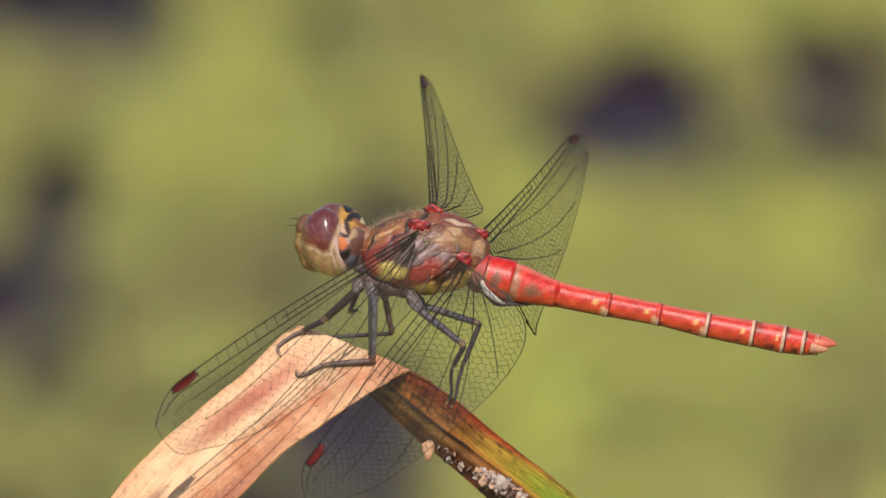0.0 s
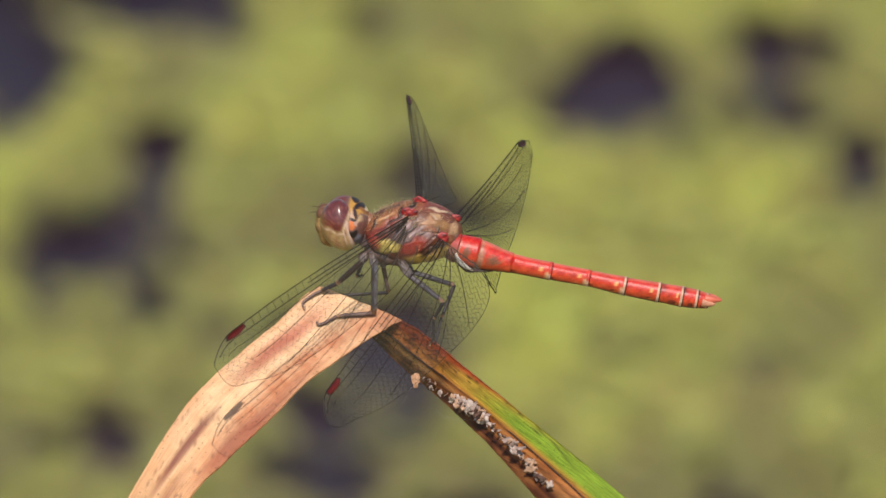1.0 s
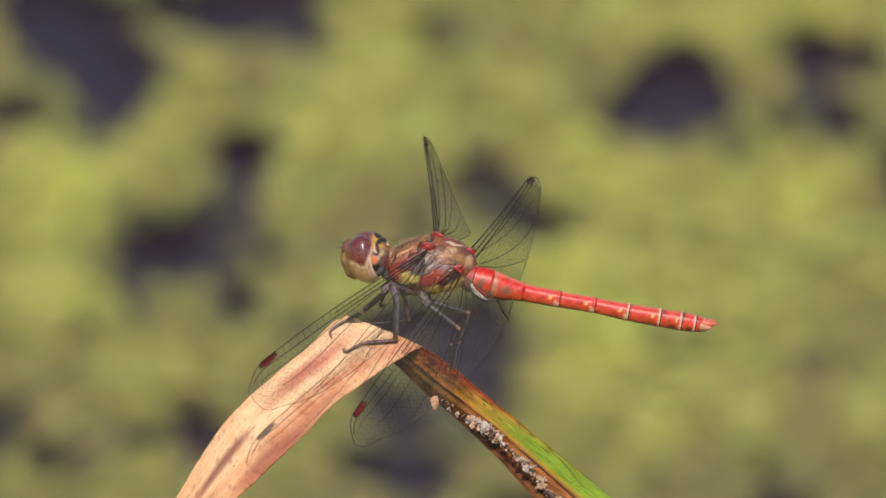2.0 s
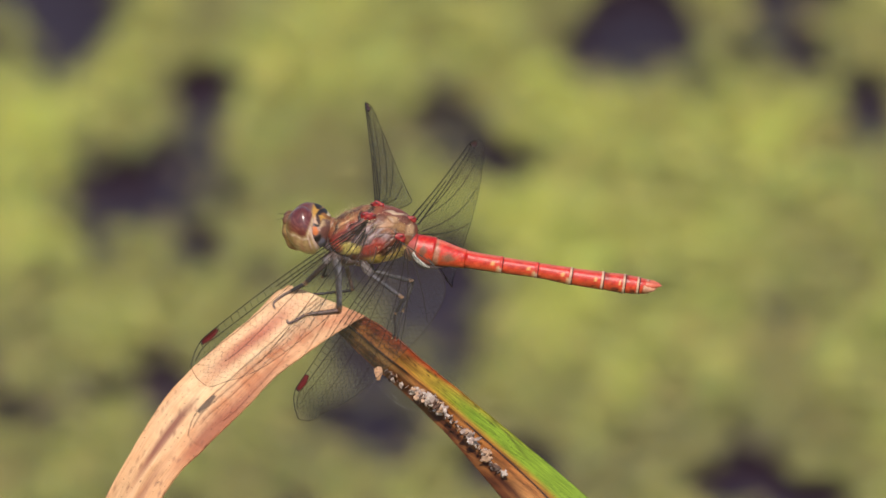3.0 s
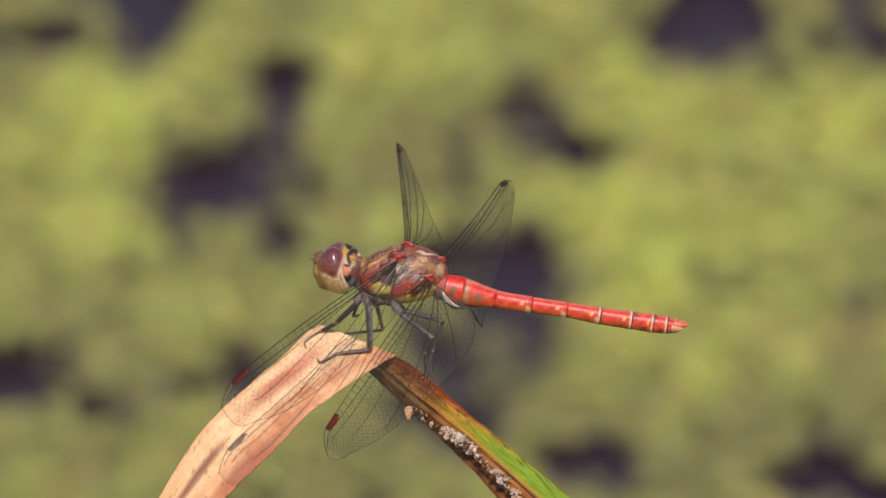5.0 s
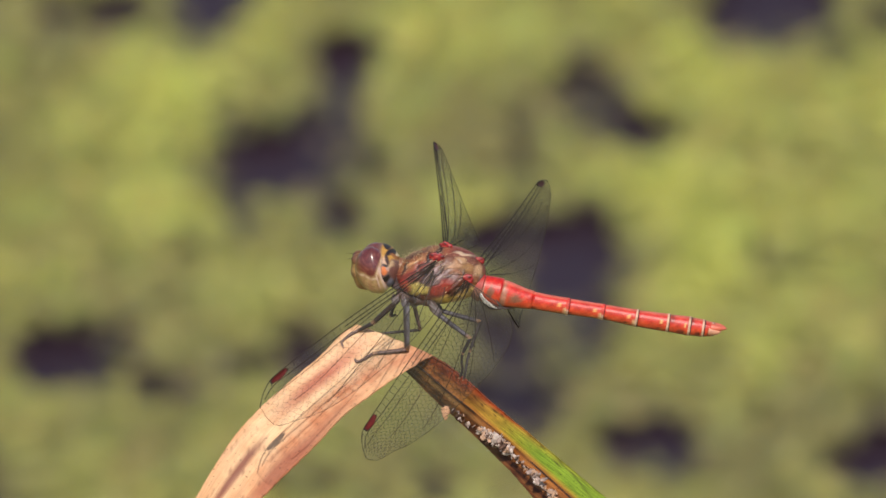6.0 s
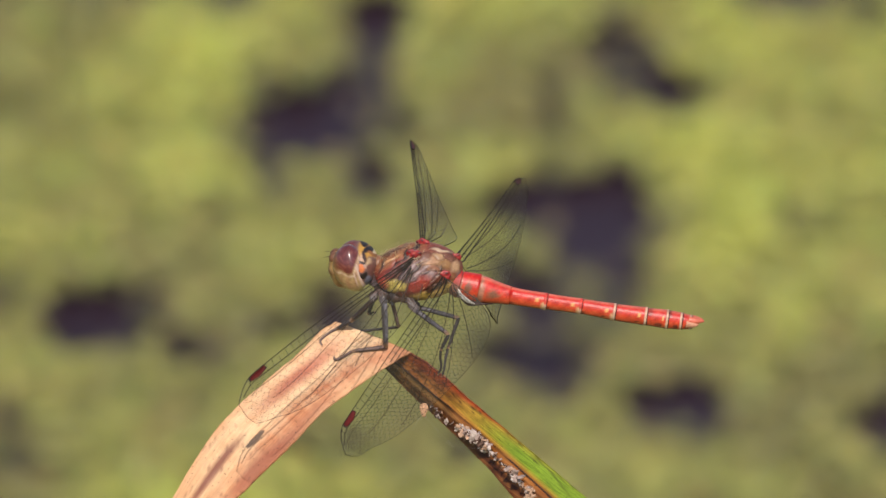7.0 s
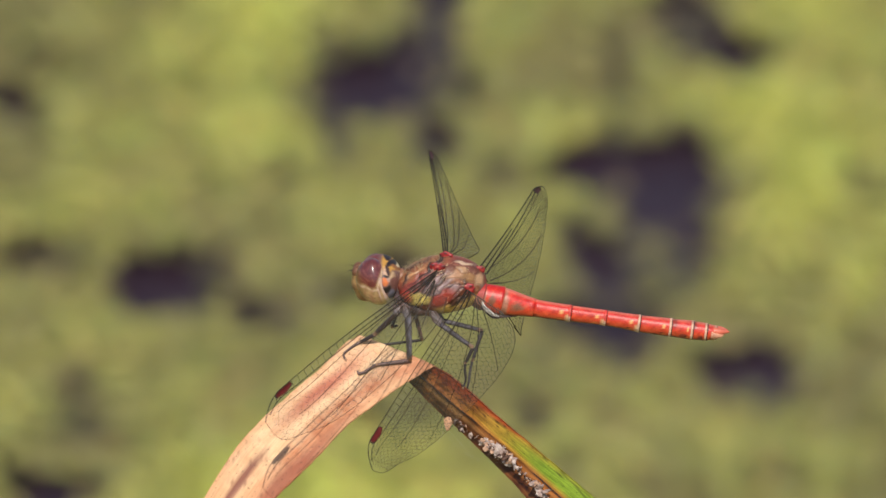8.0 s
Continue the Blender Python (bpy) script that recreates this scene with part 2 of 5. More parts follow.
# ---- pond ----
def pond():
    """Open water to the horizon, with a drifting mat of floating weed on it."""
    rings = [0.0, 0.5, 2, 8, 40, 200, 1500]
    verts, faces = [], []
    for r in rings:
        verts += [(r * 1000 * math.cos(a * math.pi / 24), r * 1000 * math.sin(a * math.pi / 24), 0) for a in range(48)]
    water = new("water", mesh_of("water", verts, grid_faces(len(rings), 48, True)))
    m = shade("water", lin(66, 48, 58, 0.35), 0.4, 40, 0.25, 0.1, 1e-3, spec=0.12, coarse=9)
    water.data.materials.append(m)
    tagged(water, "dark brown still pond water between floating weed", "water", kind="structure")

    def spread(lo, hi, step, reach, n):
        """Even steps over the part in view, growing ones out to the reach."""
        grow = np.geomspace(step, reach, n)
        return np.concatenate([(lo - grow)[::-1], np.arange(lo, hi + step / 2, step), hi + grow])

    xs, ys = spread(-0.10, 0.10, 0.0011, 60.0, 32), spread(0.56, 0.89, 0.0022, 60.0, 32)
    nx, ny = len(xs), len(ys)
    X, Y = np.meshgrid(xs, ys)
    rng = np.random.default_rng(4)

    def ripple(fx, fy, n):
        """A soft random field of unit size, as a function of place."""
        waves = [(rng.normal(0, fx), rng.normal(0, fy), rng.uniform(0, 6.3)) for k in range(n)]
        return lambda x, y: sum(np.sin(a * x + b * y + c) for a, b, c in waves) / math.sqrt(n / 2)

    small, wide, broad = ripple(900, 480, 60), ripple(330, 170, 40), ripple(110, 60, 30)
    bend_x, bend_y = ripple(420, 200, 30), ripple(420, 200, 30)

    def near(x, y):
        """1 round the perch, falling to 0 where the mat is only coarsely laid out."""
        gone = np.hypot(np.clip(np.abs(x) - 0.088, 0, 9) / 0.02, np.clip(np.abs(y - 0.725) - 0.15, 0, 9) / 0.04)
        return np.exp(-gone ** 2)

    def cover(x, y):
        """How thickly the weed lies: 1 closed, 0 open water."""
        lack = np.zeros_like(x)
        wx, wy = x + 0.0011 * bend_x(x, y), y + 0.0024 * bend_y(x, y)
        for gx, gy, rx, ry, deep in OPENINGS + NEAR_OPENINGS + FAR_OPENINGS + THIN_SPOTS + FAR_THIN_SPOTS:
            q2 = ((wx - gx) / (1.2 * rx)) ** 2 + ((wy - gy) / (1.2 * ry)) ** 2
            lack = np.maximum(lack, deep * np.exp(-0.5 * q2 ** 1.1))
        lack = lack + 0.13 * wide(x, y) + 0.05 * small(x, y) + 0.06 * broad(x, y)
        t = np.clip((lack - 0.02) / 0.92, 0, 1)
        return 1 - near(x, y) * t * t * (3 - 2 * t)

    def pigment(x, y, full):
        """Fresh yellow-green where it is lush, dull olive and brown where it thins out."""
        f = 0.27 + (0.21 * wide(x, y) + 0.06 * small(x, y) + 0.15 * broad(x, y)) * near(x, y)
        for gx, gy, rx, ry in LUSH:
            f = f + 0.58 * np.exp(-0.6 * (((x - gx) / rx) ** 2 + ((y - gy) / ry) ** 2))
        f = np.clip(f, 0, 1.35)[..., None]
        pale, dull, brown = np.array((0.268, 0.268, 0.056)), np.array((0.148, 0.134, 0.044)), np.array((0.070, 0.052, 0.034))
        col = dull + (pale - dull) * f
        thin = np.clip((0.75 - full) / 0.5, 0, 1)[..., None]
        return col * (1 - thin) + brown * thin

    # The closed bed of weed: a sheet with real gaps, in low heaps.
    full = cover(X, Y)
    Z = 0.0016 + near(X, Y) * (0.0006 * wide(X, Y) + 0.0003 * small(X, Y)) * full
    col = pigment(X, Y, full).reshape(-1, 3)
    centre = (full[:-1, :-1] + full[1:, :-1] + full[:-1, 1:] + full[1:, 1:]).ravel() / 4
    faces = [q for q, k in zip(grid_faces(ny, nx, False), centre) if k > 0.24 + 0.5 * rng.random()]
    mat = mesh_of("floating_weed", np.stack([X, Y, Z], -1).reshape(-1, 3) * 1000, faces, col)
    m = shade("weed", None, 0.7, 900, 0.25, 0.3, 1e-3, coarse=120)
    nt, N = m.node_tree, m.node_tree.nodes
    tr, mx = N.new("ShaderNodeBsdfTransparent"), N.new("ShaderNodeMixShader")
    # Away from the perch the gaps come from noise of the same size.
    gappy = mat.attributes.new("gappy", "FLOAT", "POINT")
    gappy.data.foreach_set("value", (1 - near(X, Y)).ravel())
    gap, tex, cells = N.new("ShaderNodeAttribute"), N.new("ShaderNodeTexCoord"), N.new("ShaderNodeTexNoise")
    ramp, times, less = N.new("ShaderNodeMapRange"), N.new("ShaderNodeMath"), N.new("ShaderNodeMath")
    gap.attribute_name = "gappy"
    cells.inputs["Scale"].default_value, cells.inputs["Detail"].default_value = 45, 4
    ramp.inputs[1].default_value, ramp.inputs[2].default_value = 0.56, 0.66
    times.operation, less.operation = "MULTIPLY", "SUBTRACT"
    less.inputs[0].default_value = 1.0
    nt.links.new(tex.outputs["Object"], cells.inputs["Vector"])
    nt.links.new(cells.outputs[0], ramp.inputs[0])
    nt.links.new(ramp.outputs[0], times.inputs[0])
    nt.links.new(gap.outputs["Fac"], times.inputs[1])
    nt.links.new(times.outputs[0], less.inputs[1])
    less.use_clamp = True
    nt.links.new(less.outputs[0], mx.inputs[0])
    nt.links.new(tr.outputs[0], mx.inputs[1])
    nt.links.new(N["Principled BSDF"].outputs[0], mx.inputs[2])
    nt.links.new(mx.outputs[0], N["Material Output"].inputs[0])
    weed = new("floating_weed", mat)
    mat.materials.append(m)
    tagged(weed, "yellow-green mat of floating weed with dark gaps on the pond", "pond weed", kind="stuff")

    # Single fronds lie on the bed and stray into the gaps: small tilted domes.
    step = 0.0017
    px, py = [v.ravel() for v in np.meshgrid(np.arange(-0.095, 0.095, step), np.arange(0.57, 0.88, step))]
    px, py = px + rng.normal(0, step * 0.35, len(px)), py + rng.normal(0, step * 0.35, len(py))
    k = cover(px, py)
    keep = rng.random(len(px)) < np.clip(1.2 * k - 0.14, 0, 1)
    px, py, k = px[keep], py[keep], k[keep]
    n = len(px)
    base = pigment(px, py, k) * rng.normal(1, 0.15, (n, 1)).clip(0.5, 1.6) * rng.normal(1, 0.06, (n, 3))
    size = rng.uniform(0.0007, 0.0015, n)
    turn, lean_x, lean_y = rng.uniform(0, 6.3, n), rng.normal(0, 0.2, n), rng.normal(0, 0.2, n)
    z0 = 0.0024 + (0.0006 * wide(px, py) + 0.0003 * small(px, py)) * k + rng.uniform(-0.0003, 0.0006, n)
    V = np.zeros((n, 7, 3))
    for j in range(7):
        r = size * (0 if j == 6 else 1.15 if j % 3 == 0 else 0.85)
        dx, dy = r * np.cos(turn + j * math.pi / 3), r * np.sin(turn + j * math.pi / 3)
        V[:, j] = np.stack([px + dx, py + dy, z0 + dx * lean_x + dy * lean_y + (size * 0.22 if j == 6 else 0)], 1)
    faces = [(o + j, o + (j + 1) % 6, o + 6) for o in range(0, n * 7, 7) for j in range(6)]
    me = mesh_of("weed_frond", V.reshape(-1, 3) * 1000, faces, np.repeat(np.clip(base, 0.01, 0.6), 7, axis=0), smooth=False)
    fronds = part("weed_frond", me, shade("frond", None, 0.6, 900, 0.2, 0, coarse=150, spec=0.3), weed, "small yellow-green floating fronds")
    tagged(fronds, kind="stuff")
    return weed


# Gaps in the weed: place and half sizes on the water, and how open they are.
OPENINGS = (
    (0.0135, 0.7122, 0.0072, 0.0130, 1),
    (-0.0203, 0.7408, 0.0066, 0.0098, 1),
    (0.0123, 0.6844, 0.0058, 0.008, 0.5),
    (0.015, 0.6892, 0.0042, 0.0122, 0.6),
    (-0.0655, 0.7369, 0.0031, 0.0106, 0.8),
    (-0.0452, 0.6838, 0.0046, 0.0076, 1),
    (-0.0136, 0.7585, 0.0021, 0.0128, 0.8),
    (0.0234, 0.7516, 0.0035, 0.0054, 1),
    (0.0033, 0.6875, 0.0035, 0.0061, 0.8),
    (-0.0052, 0.713, 0.0031, 0.0068, 0.5),
    (0.0086, 0.7490, 0.0030, 0.0090, 0.85),
)
NEAR_OPENINGS = (
    (0.0064, 0.6695, 0.0076, 0.0107, 0.75),
    (0.0516, 0.6506, 0.0061, 0.0088, 0.95),
    (0.0236, 0.6555, 0.0046, 0.0088, 1),
    (-0.0601, 0.6157, 0.0041, 0.0068, 1),
    (-0.0174, 0.6791, 0.0035, 0.0097, 0.8),
    (-0.0185, 0.6420, 0.0045, 0.0050, 0.5),
    (-0.0339, 0.6713, 0.0042, 0.0058, 0.9),
    (0.0576, 0.6418, 0.0034, 0.007, 0.9),
    (0.013, 0.6737, 0.0035, 0.007, 0.5),
    (-0.0547, 0.6386, 0.0034, 0.006, 0.75),
    (-0.0507, 0.6773, 0.0035, 0.0048, 0.9),
    (-0.0582, 0.6463, 0.0027, 0.0043, 0.7),
)
FAR_OPENINGS = (
    (-0.0381, 0.8248, 0.005, 0.0164, 1),
    (-0.0312, 0.8003, 0.005, 0.0152, 1),
    (-0.0174, 0.8269, 0.0071, 0.0092, 0.9),
    (0.0409, 0.7955, 0.006, 0.0091, 1),
    (-0.0138, 0.7701, 0.0027, 0.0125, 0.85),
    (-0.0074, 0.8249, 0.0036, 0.0123, 0.85),
    (0.0361, 0.7859, 0.0042, 0.0092, 0.9),
    (0.0167, 0.7602, 0.0046, 0.009, 0.65),
    (0.0689, 0.7664, 0.0028, 0.01, 0.9),
    (0.059, 0.8047, 0.0042, 0.0085, 1),
    (-0.0164, 0.7732, 0.0031, 0.011, 0.7),
    (-0.0325, 0.788, 0.0035, 0.0083, 0.8),
    (0.0136, 0.7628, 0.0042, 0.0051, 0.6),
)
THIN_SPOTS = (
    (-0.003, 0.6578, 0.0041, 0.0088, 0.55),
    (-0.0039, 0.641, 0.0048, 0.0068, 0.45),
    (-0.0638, 0.686, 0.0062, 0.0049, 0.55),
    (0.0577, 0.6999, 0.0031, 0.0098, 0.5),
    (-0.0297, 0.6729, 0.0041, 0.005, 0.6),
    (0.0234, 0.629, 0.0034, 0.0102, 0.3),
    (0.0333, 0.658, 0.0034, 0.006, 0.5),
    (0.0338, 0.641, 0.0048, 0.0053, 0.4),
    (0.0559, 0.6921, 0.0028, 0.0067, 0.5),
    (0.0371, 0.6541, 0.0034, 0.0043, 0.6),
    (0.0371, 0.6306, 0.0027, 0.0068, 0.35),
)
FAR_THIN_SPOTS = (
    (0.0148, 0.8127, 0.0064, 0.0061, 0.45),
    (-0.0054, 0.733, 0.0062, 0.0073, 0.35),
    (0.0586, 0.7877, 0.0048, 0.0084, 0.65),
    (-0.0355, 0.7121, 0.0042, 0.0088, 0.4),
    (0.0555, 0.7895, 0.0043, 0.0057, 0.6),
    (-0.0503, 0.7864, 0.0035, 0.0055, 0.6),
    (-0.0124, 0.7242, 0.0042, 0.0055, 0.5),
    (-0.0207, 0.7203, 0.0042, 0.0072, 0.35),
    (0.0394, 0.7093, 0.0055, 0.005, 0.3),
    (0.0353, 0.7067, 0.0042, 0.0059, 0.3),
    (-0.0103, 0.7384, 0.0042, 0.0044, 0.4),
    (-0.043, 0.791, 0.006, 0.006, 0.6),
)
# Lush patches: place and half sizes.
LUSH = (
    (0.0279, 0.731, 0.0097, 0.0127),
    (-0.0366, 0.7331, 0.0062, 0.0127),
    (0.0262, 0.7767, 0.0091, 0.011),
    (0.0355, 0.6772, 0.0069, 0.0107),
    (-0.0038, 0.7823, 0.007, 0.0092),
    (0.0546, 0.7601, 0.0063, 0.011),
    (-0.0366, 0.7549, 0.0056, 0.0091),
    (0.0294, 0.7294, 0.0091, 0.0194),
    (-0.0335, 0.6156, 0.015, 0.0085),
    (-0.030, 0.602, 0.020, 0.012),
    (-0.019, 0.613, 0.018, 0.011),
    (0.0029, 0.726, 0.0049, 0.007),
    (0.0319, 0.7048, 0.0062, 0.0105),
    (0.0483, 0.8251, 0.0107, 0.0123),
    (0.0021, 0.8086, 0.0064, 0.0102),
    (0.035, 0.7763, 0.0042, 0.0121),
    (-0.0226, 0.7902, 0.0071, 0.0101),
    (-0.0329, 0.772, 0.0071, 0.0101),
)
weed = pond()


# ---- leaf ----
def ribbon(edges, steps, across, name, colour, channel, seed):
    """A leaf arm between two edge lines, given as rows of both edges' points, with thickness."""
    e = smooth_path([(*a, *b) for a, b in edges], steps)
    n = len(e)
    rng = np.random.default_rng(seed)
    along = np.concatenate([[0], np.cumsum(np.linalg.norm(np.diff((e[:, :3] + e[:, 3:]) / 2, axis=0), axis=1))])
    ragged = np.convolve(rng.normal(0, 0.10, n + 8), np.ones(5) / 5, "same")[4:-4]
    top, lay, wide = [], [], []
    for i in range(n):
        a, b = e[i, :3], e[i, 3:]
        mid = e[min(i + 1, n - 1)] - e[max(i - 1, 0)]
        d = unit(mid[:3] + mid[3:])
        w = b - a
        nrm = unit(np.cross(w, d))
        if nrm[2] < 0:
            nrm = -nrm
        for j in range(across):
            c = j / (across - 1)
            cc = c + ragged[i] * (0.12 if c < 0.5 else -0.12) * abs(2 * c - 1)
            p = a + w * cc + nrm * channel(along[i], c)
            p = p + nrm * 0.05 * math.sin(along[i] * 1.3 + c * 9) * math.sin(c * 17 + along[i] * 0.3)
            top.append((p, nrm))
            lay.append((along[i], c * np.linalg.norm(w), 0))
            wide.append((i / steps, c))
    k = len(top)
    verts = [p + q * 0.09 for p, q in top] + [p - q * 0.09 for p, q in top]
    f = grid_faces(n, across, False)
    faces = f + [tuple(v + k for v in q[::-1]) for q in f]
    rim = [i * across for i in range(n)] + [(n - 1) * across + j for j in range(1, across)] + \
          [i * across + across - 1 for i in range(n - 2, -1, -1)] + list(range(across - 2, 0, -1))
    faces += [(a, a + k, b + k, b) for a, b in zip(rim, rim[1:] + rim[:1])]
    wide = np.array(wide)
    col = colour(wide[:, 0], wide[:, 1])
    return mesh_of(name, verts, faces, np.vstack([col, col]), lay + lay)


def stripe(s, c, s0, s1, c0, c1, soft=0.3):
    """A streak along the leaf with soft ends."""
    q = np.hypot((s - (s0 + s1) / 2) / (s1 - s0) * 2, (c - (c0 + c1) / 2) / (c1 - c0) * 2)
    return np.clip((1 + soft - q) / (2 * soft), 0, 1)


def dry_colour(s, c):
    """s counts the rows of the arm from the fold; c runs from the far edge to the near one."""
    k = 0.69
    col = np.tile(lin(252, 206, 158, k), (len(s), 1))
    blot = np.sin(s * 5.1 + c * 11) * np.sin(s * 2.3 - c * 17 + 1) + 0.7 * np.sin(s * 13 + c * 29) * np.sin(s * 9 - c * 37)
    col = stain(col, 0.30 * np.clip(blot, 0, 1), lin(222, 150, 98, k))
    col = stain(col, 0.22 * np.clip(-blot, 0, 1), lin(255, 224, 182, k))
    col = stain(col, 0.5 * np.clip((c - 0.5) * 2.2, 0, 1), lin(228, 152, 100, k))
    col = stain(col, 0.5 * np.clip((0.13 - c) * 8, 0, 1), lin(215, 145, 92, k))
    col = stain(col, 0.6 * np.clip((s - 3.8) / 2, 0, 1), lin(212, 152, 98, k))
    col = stain(col, 0.7 * stripe(s, c, 0.9, 3.6, 0.17, 0.42, 0.6), lin(206, 112, 78, k))
    col = stain(col, 0.6 * stripe(s, c, 1.7, 3.4, 0.21, 0.40, 0.5), lin(178, 80, 58, k))
    col = stain(col, (0.7 + 0.25 * np.clip(blot, -1, 1)) * stripe(s, c, 0.3, 4.9, 0.60, 0.88, 0.5), lin(206, 120, 72, k))
    col = stain(col, 0.5 * stripe(s, c, -0.4, 1.0, 0.75, 1.05, 0.5), lin(195, 102, 66, k))
    col = stain(col, 0.8 * stripe(s, c, 3.8, 5.6, 0.78, 1.04, 0.4), lin(164, 74, 42, k))
    col = stain(col, 0.6 * stripe(s, c, 2.6, 4.4, 0.84, 0.99, 0.5), lin(170, 84, 50, k))
    col = stain(col, 0.9 * stripe(s, c, 4.5, 5.9, 0.32, 0.46, 0.4), lin(128, 60, 42, k))
    col = stain(col, 0.7 * stripe(s, c, 5.6, 7.2, 0.55, 0.72, 0.5), lin(158, 92, 58, k))
    # Brown specks towards the tip.
    speck = np.sin(s * 23 + 7 * np.sin(c * 9)) * np.sin(c * 41 + 5 * np.sin(s * 6))
    return stain(col, np.clip((s - 3.6) / 1.5, 0, 1) * np.clip(speck * 6 - 4.9, 0, 0.6), lin(120, 66, 44, k))


def stem_colour(s, c):
    """s counts the rows from the fold; c runs from the upper edge to the lower one."""
    k = 0.8
    col = np.tile(lin(158, 94, 46, k), (len(s), 1))
    blot = np.sin(s * 4.1 + c * 13) * np.sin(s * 2.7 - c * 19 + 1) + 0.8 * np.sin(s * 11 + c * 31) * np.sin(s * 7 - c * 23)
    col = stain(col, 0.8 * np.clip(blot * 1.5, 0, 1) * np.clip((6.5 - s), 0, 1), lin(80, 42, 22, k))
    col = stain(col, 0.35 * np.clip(-blot, 0, 1), lin(196, 140, 80, k))
    col = stain(col, 0.7 * stripe(s, c, 1.8, 5.2, 0.14, 0.46, 0.4), lin(176, 118, 44, k))
    late = 0.55 * np.clip((0.16 - c) / 0.12, 0, 1)
    col = stain(col, 0.8 * np.clip((s - 2.3 - late) / 0.8, 0, 1) * np.clip((0.46 - c) / 0.10, 0, 1), lin(178, 150, 52, 0.70))
    green = np.clip((s - 3.1 - late) / 0.9, 0, 1) * np.clip((0.42 - c) / 0.10, 0, 1)
    col = stain(col, 0.92 * green, lin(128, 160, 44, 0.66))
    col = stain(col, 0.9 * np.clip((0.34 - c) / 0.16, 0, 1) * np.clip((2.9 - s) / 1.0, 0, 1), lin(134, 56, 27, k))
    col = stain(col, 0.7 * stripe(s, c, 0.5, 3.0, 0.18, 0.34, 0.5) * np.clip(blot + 0.5, 0, 1), lin(70, 32, 20, k))
    col = stain(col, 0.85 * stripe(s, c, 1.2, 3.7, -0.12, 0.08, 0.3), lin(164, 64, 26, k))
    col = stain(col, 0.6 * np.clip((s - 4.2) / 0.8, 0, 1) * np.clip((c - 0.5) * 5, 0, 1) * np.clip((0.9 - c) * 6, 0, 1), lin(196, 142, 86, k))
    col = stain(col, 0.7 * stripe(s, c, 0.6, 5.0, 0.455, 0.50, 0.5), lin(70, 40, 24, k))
    col = stain(col, 0.45 * stripe(s, c, 0.8, 3.0, 0.55, 0.68, 0.5), lin(190, 150, 96, k))
    col = stain(col, (0.75 + 0.2 * np.clip(blot, -1, 1)) * np.clip((c - 0.66) / 0.14, 0, 1) * np.clip((5.6 - s) / 0.8, 0, 1), lin(66, 33, 19, k))
    dots = np.sin(s * 31 + 6 * np.sin(c * 8)) * np.sin(c * 37 + 4 * np.sin(s * 7))
    col = stain(col, np.clip((0.3 - c) * 8, 0, 1) * np.clip((5 - s), 0, 1) * np.clip(dots * 5 - 3.2, 0, 0.85), lin(48, 26, 18, k))
    # The fold's shade, put into the colour beside it.
    col = stain(col, 0.75 * np.clip((1.3 - s) / 0.8, 0, 1) * np.clip((c - 0.25) * 4, 0, 1), lin(60, 38, 24, k))
    col = stain(col, 0.7 * np.clip((s - 6.5) / 1.5, 0, 1), lin(80, 110, 40, k))
    return col


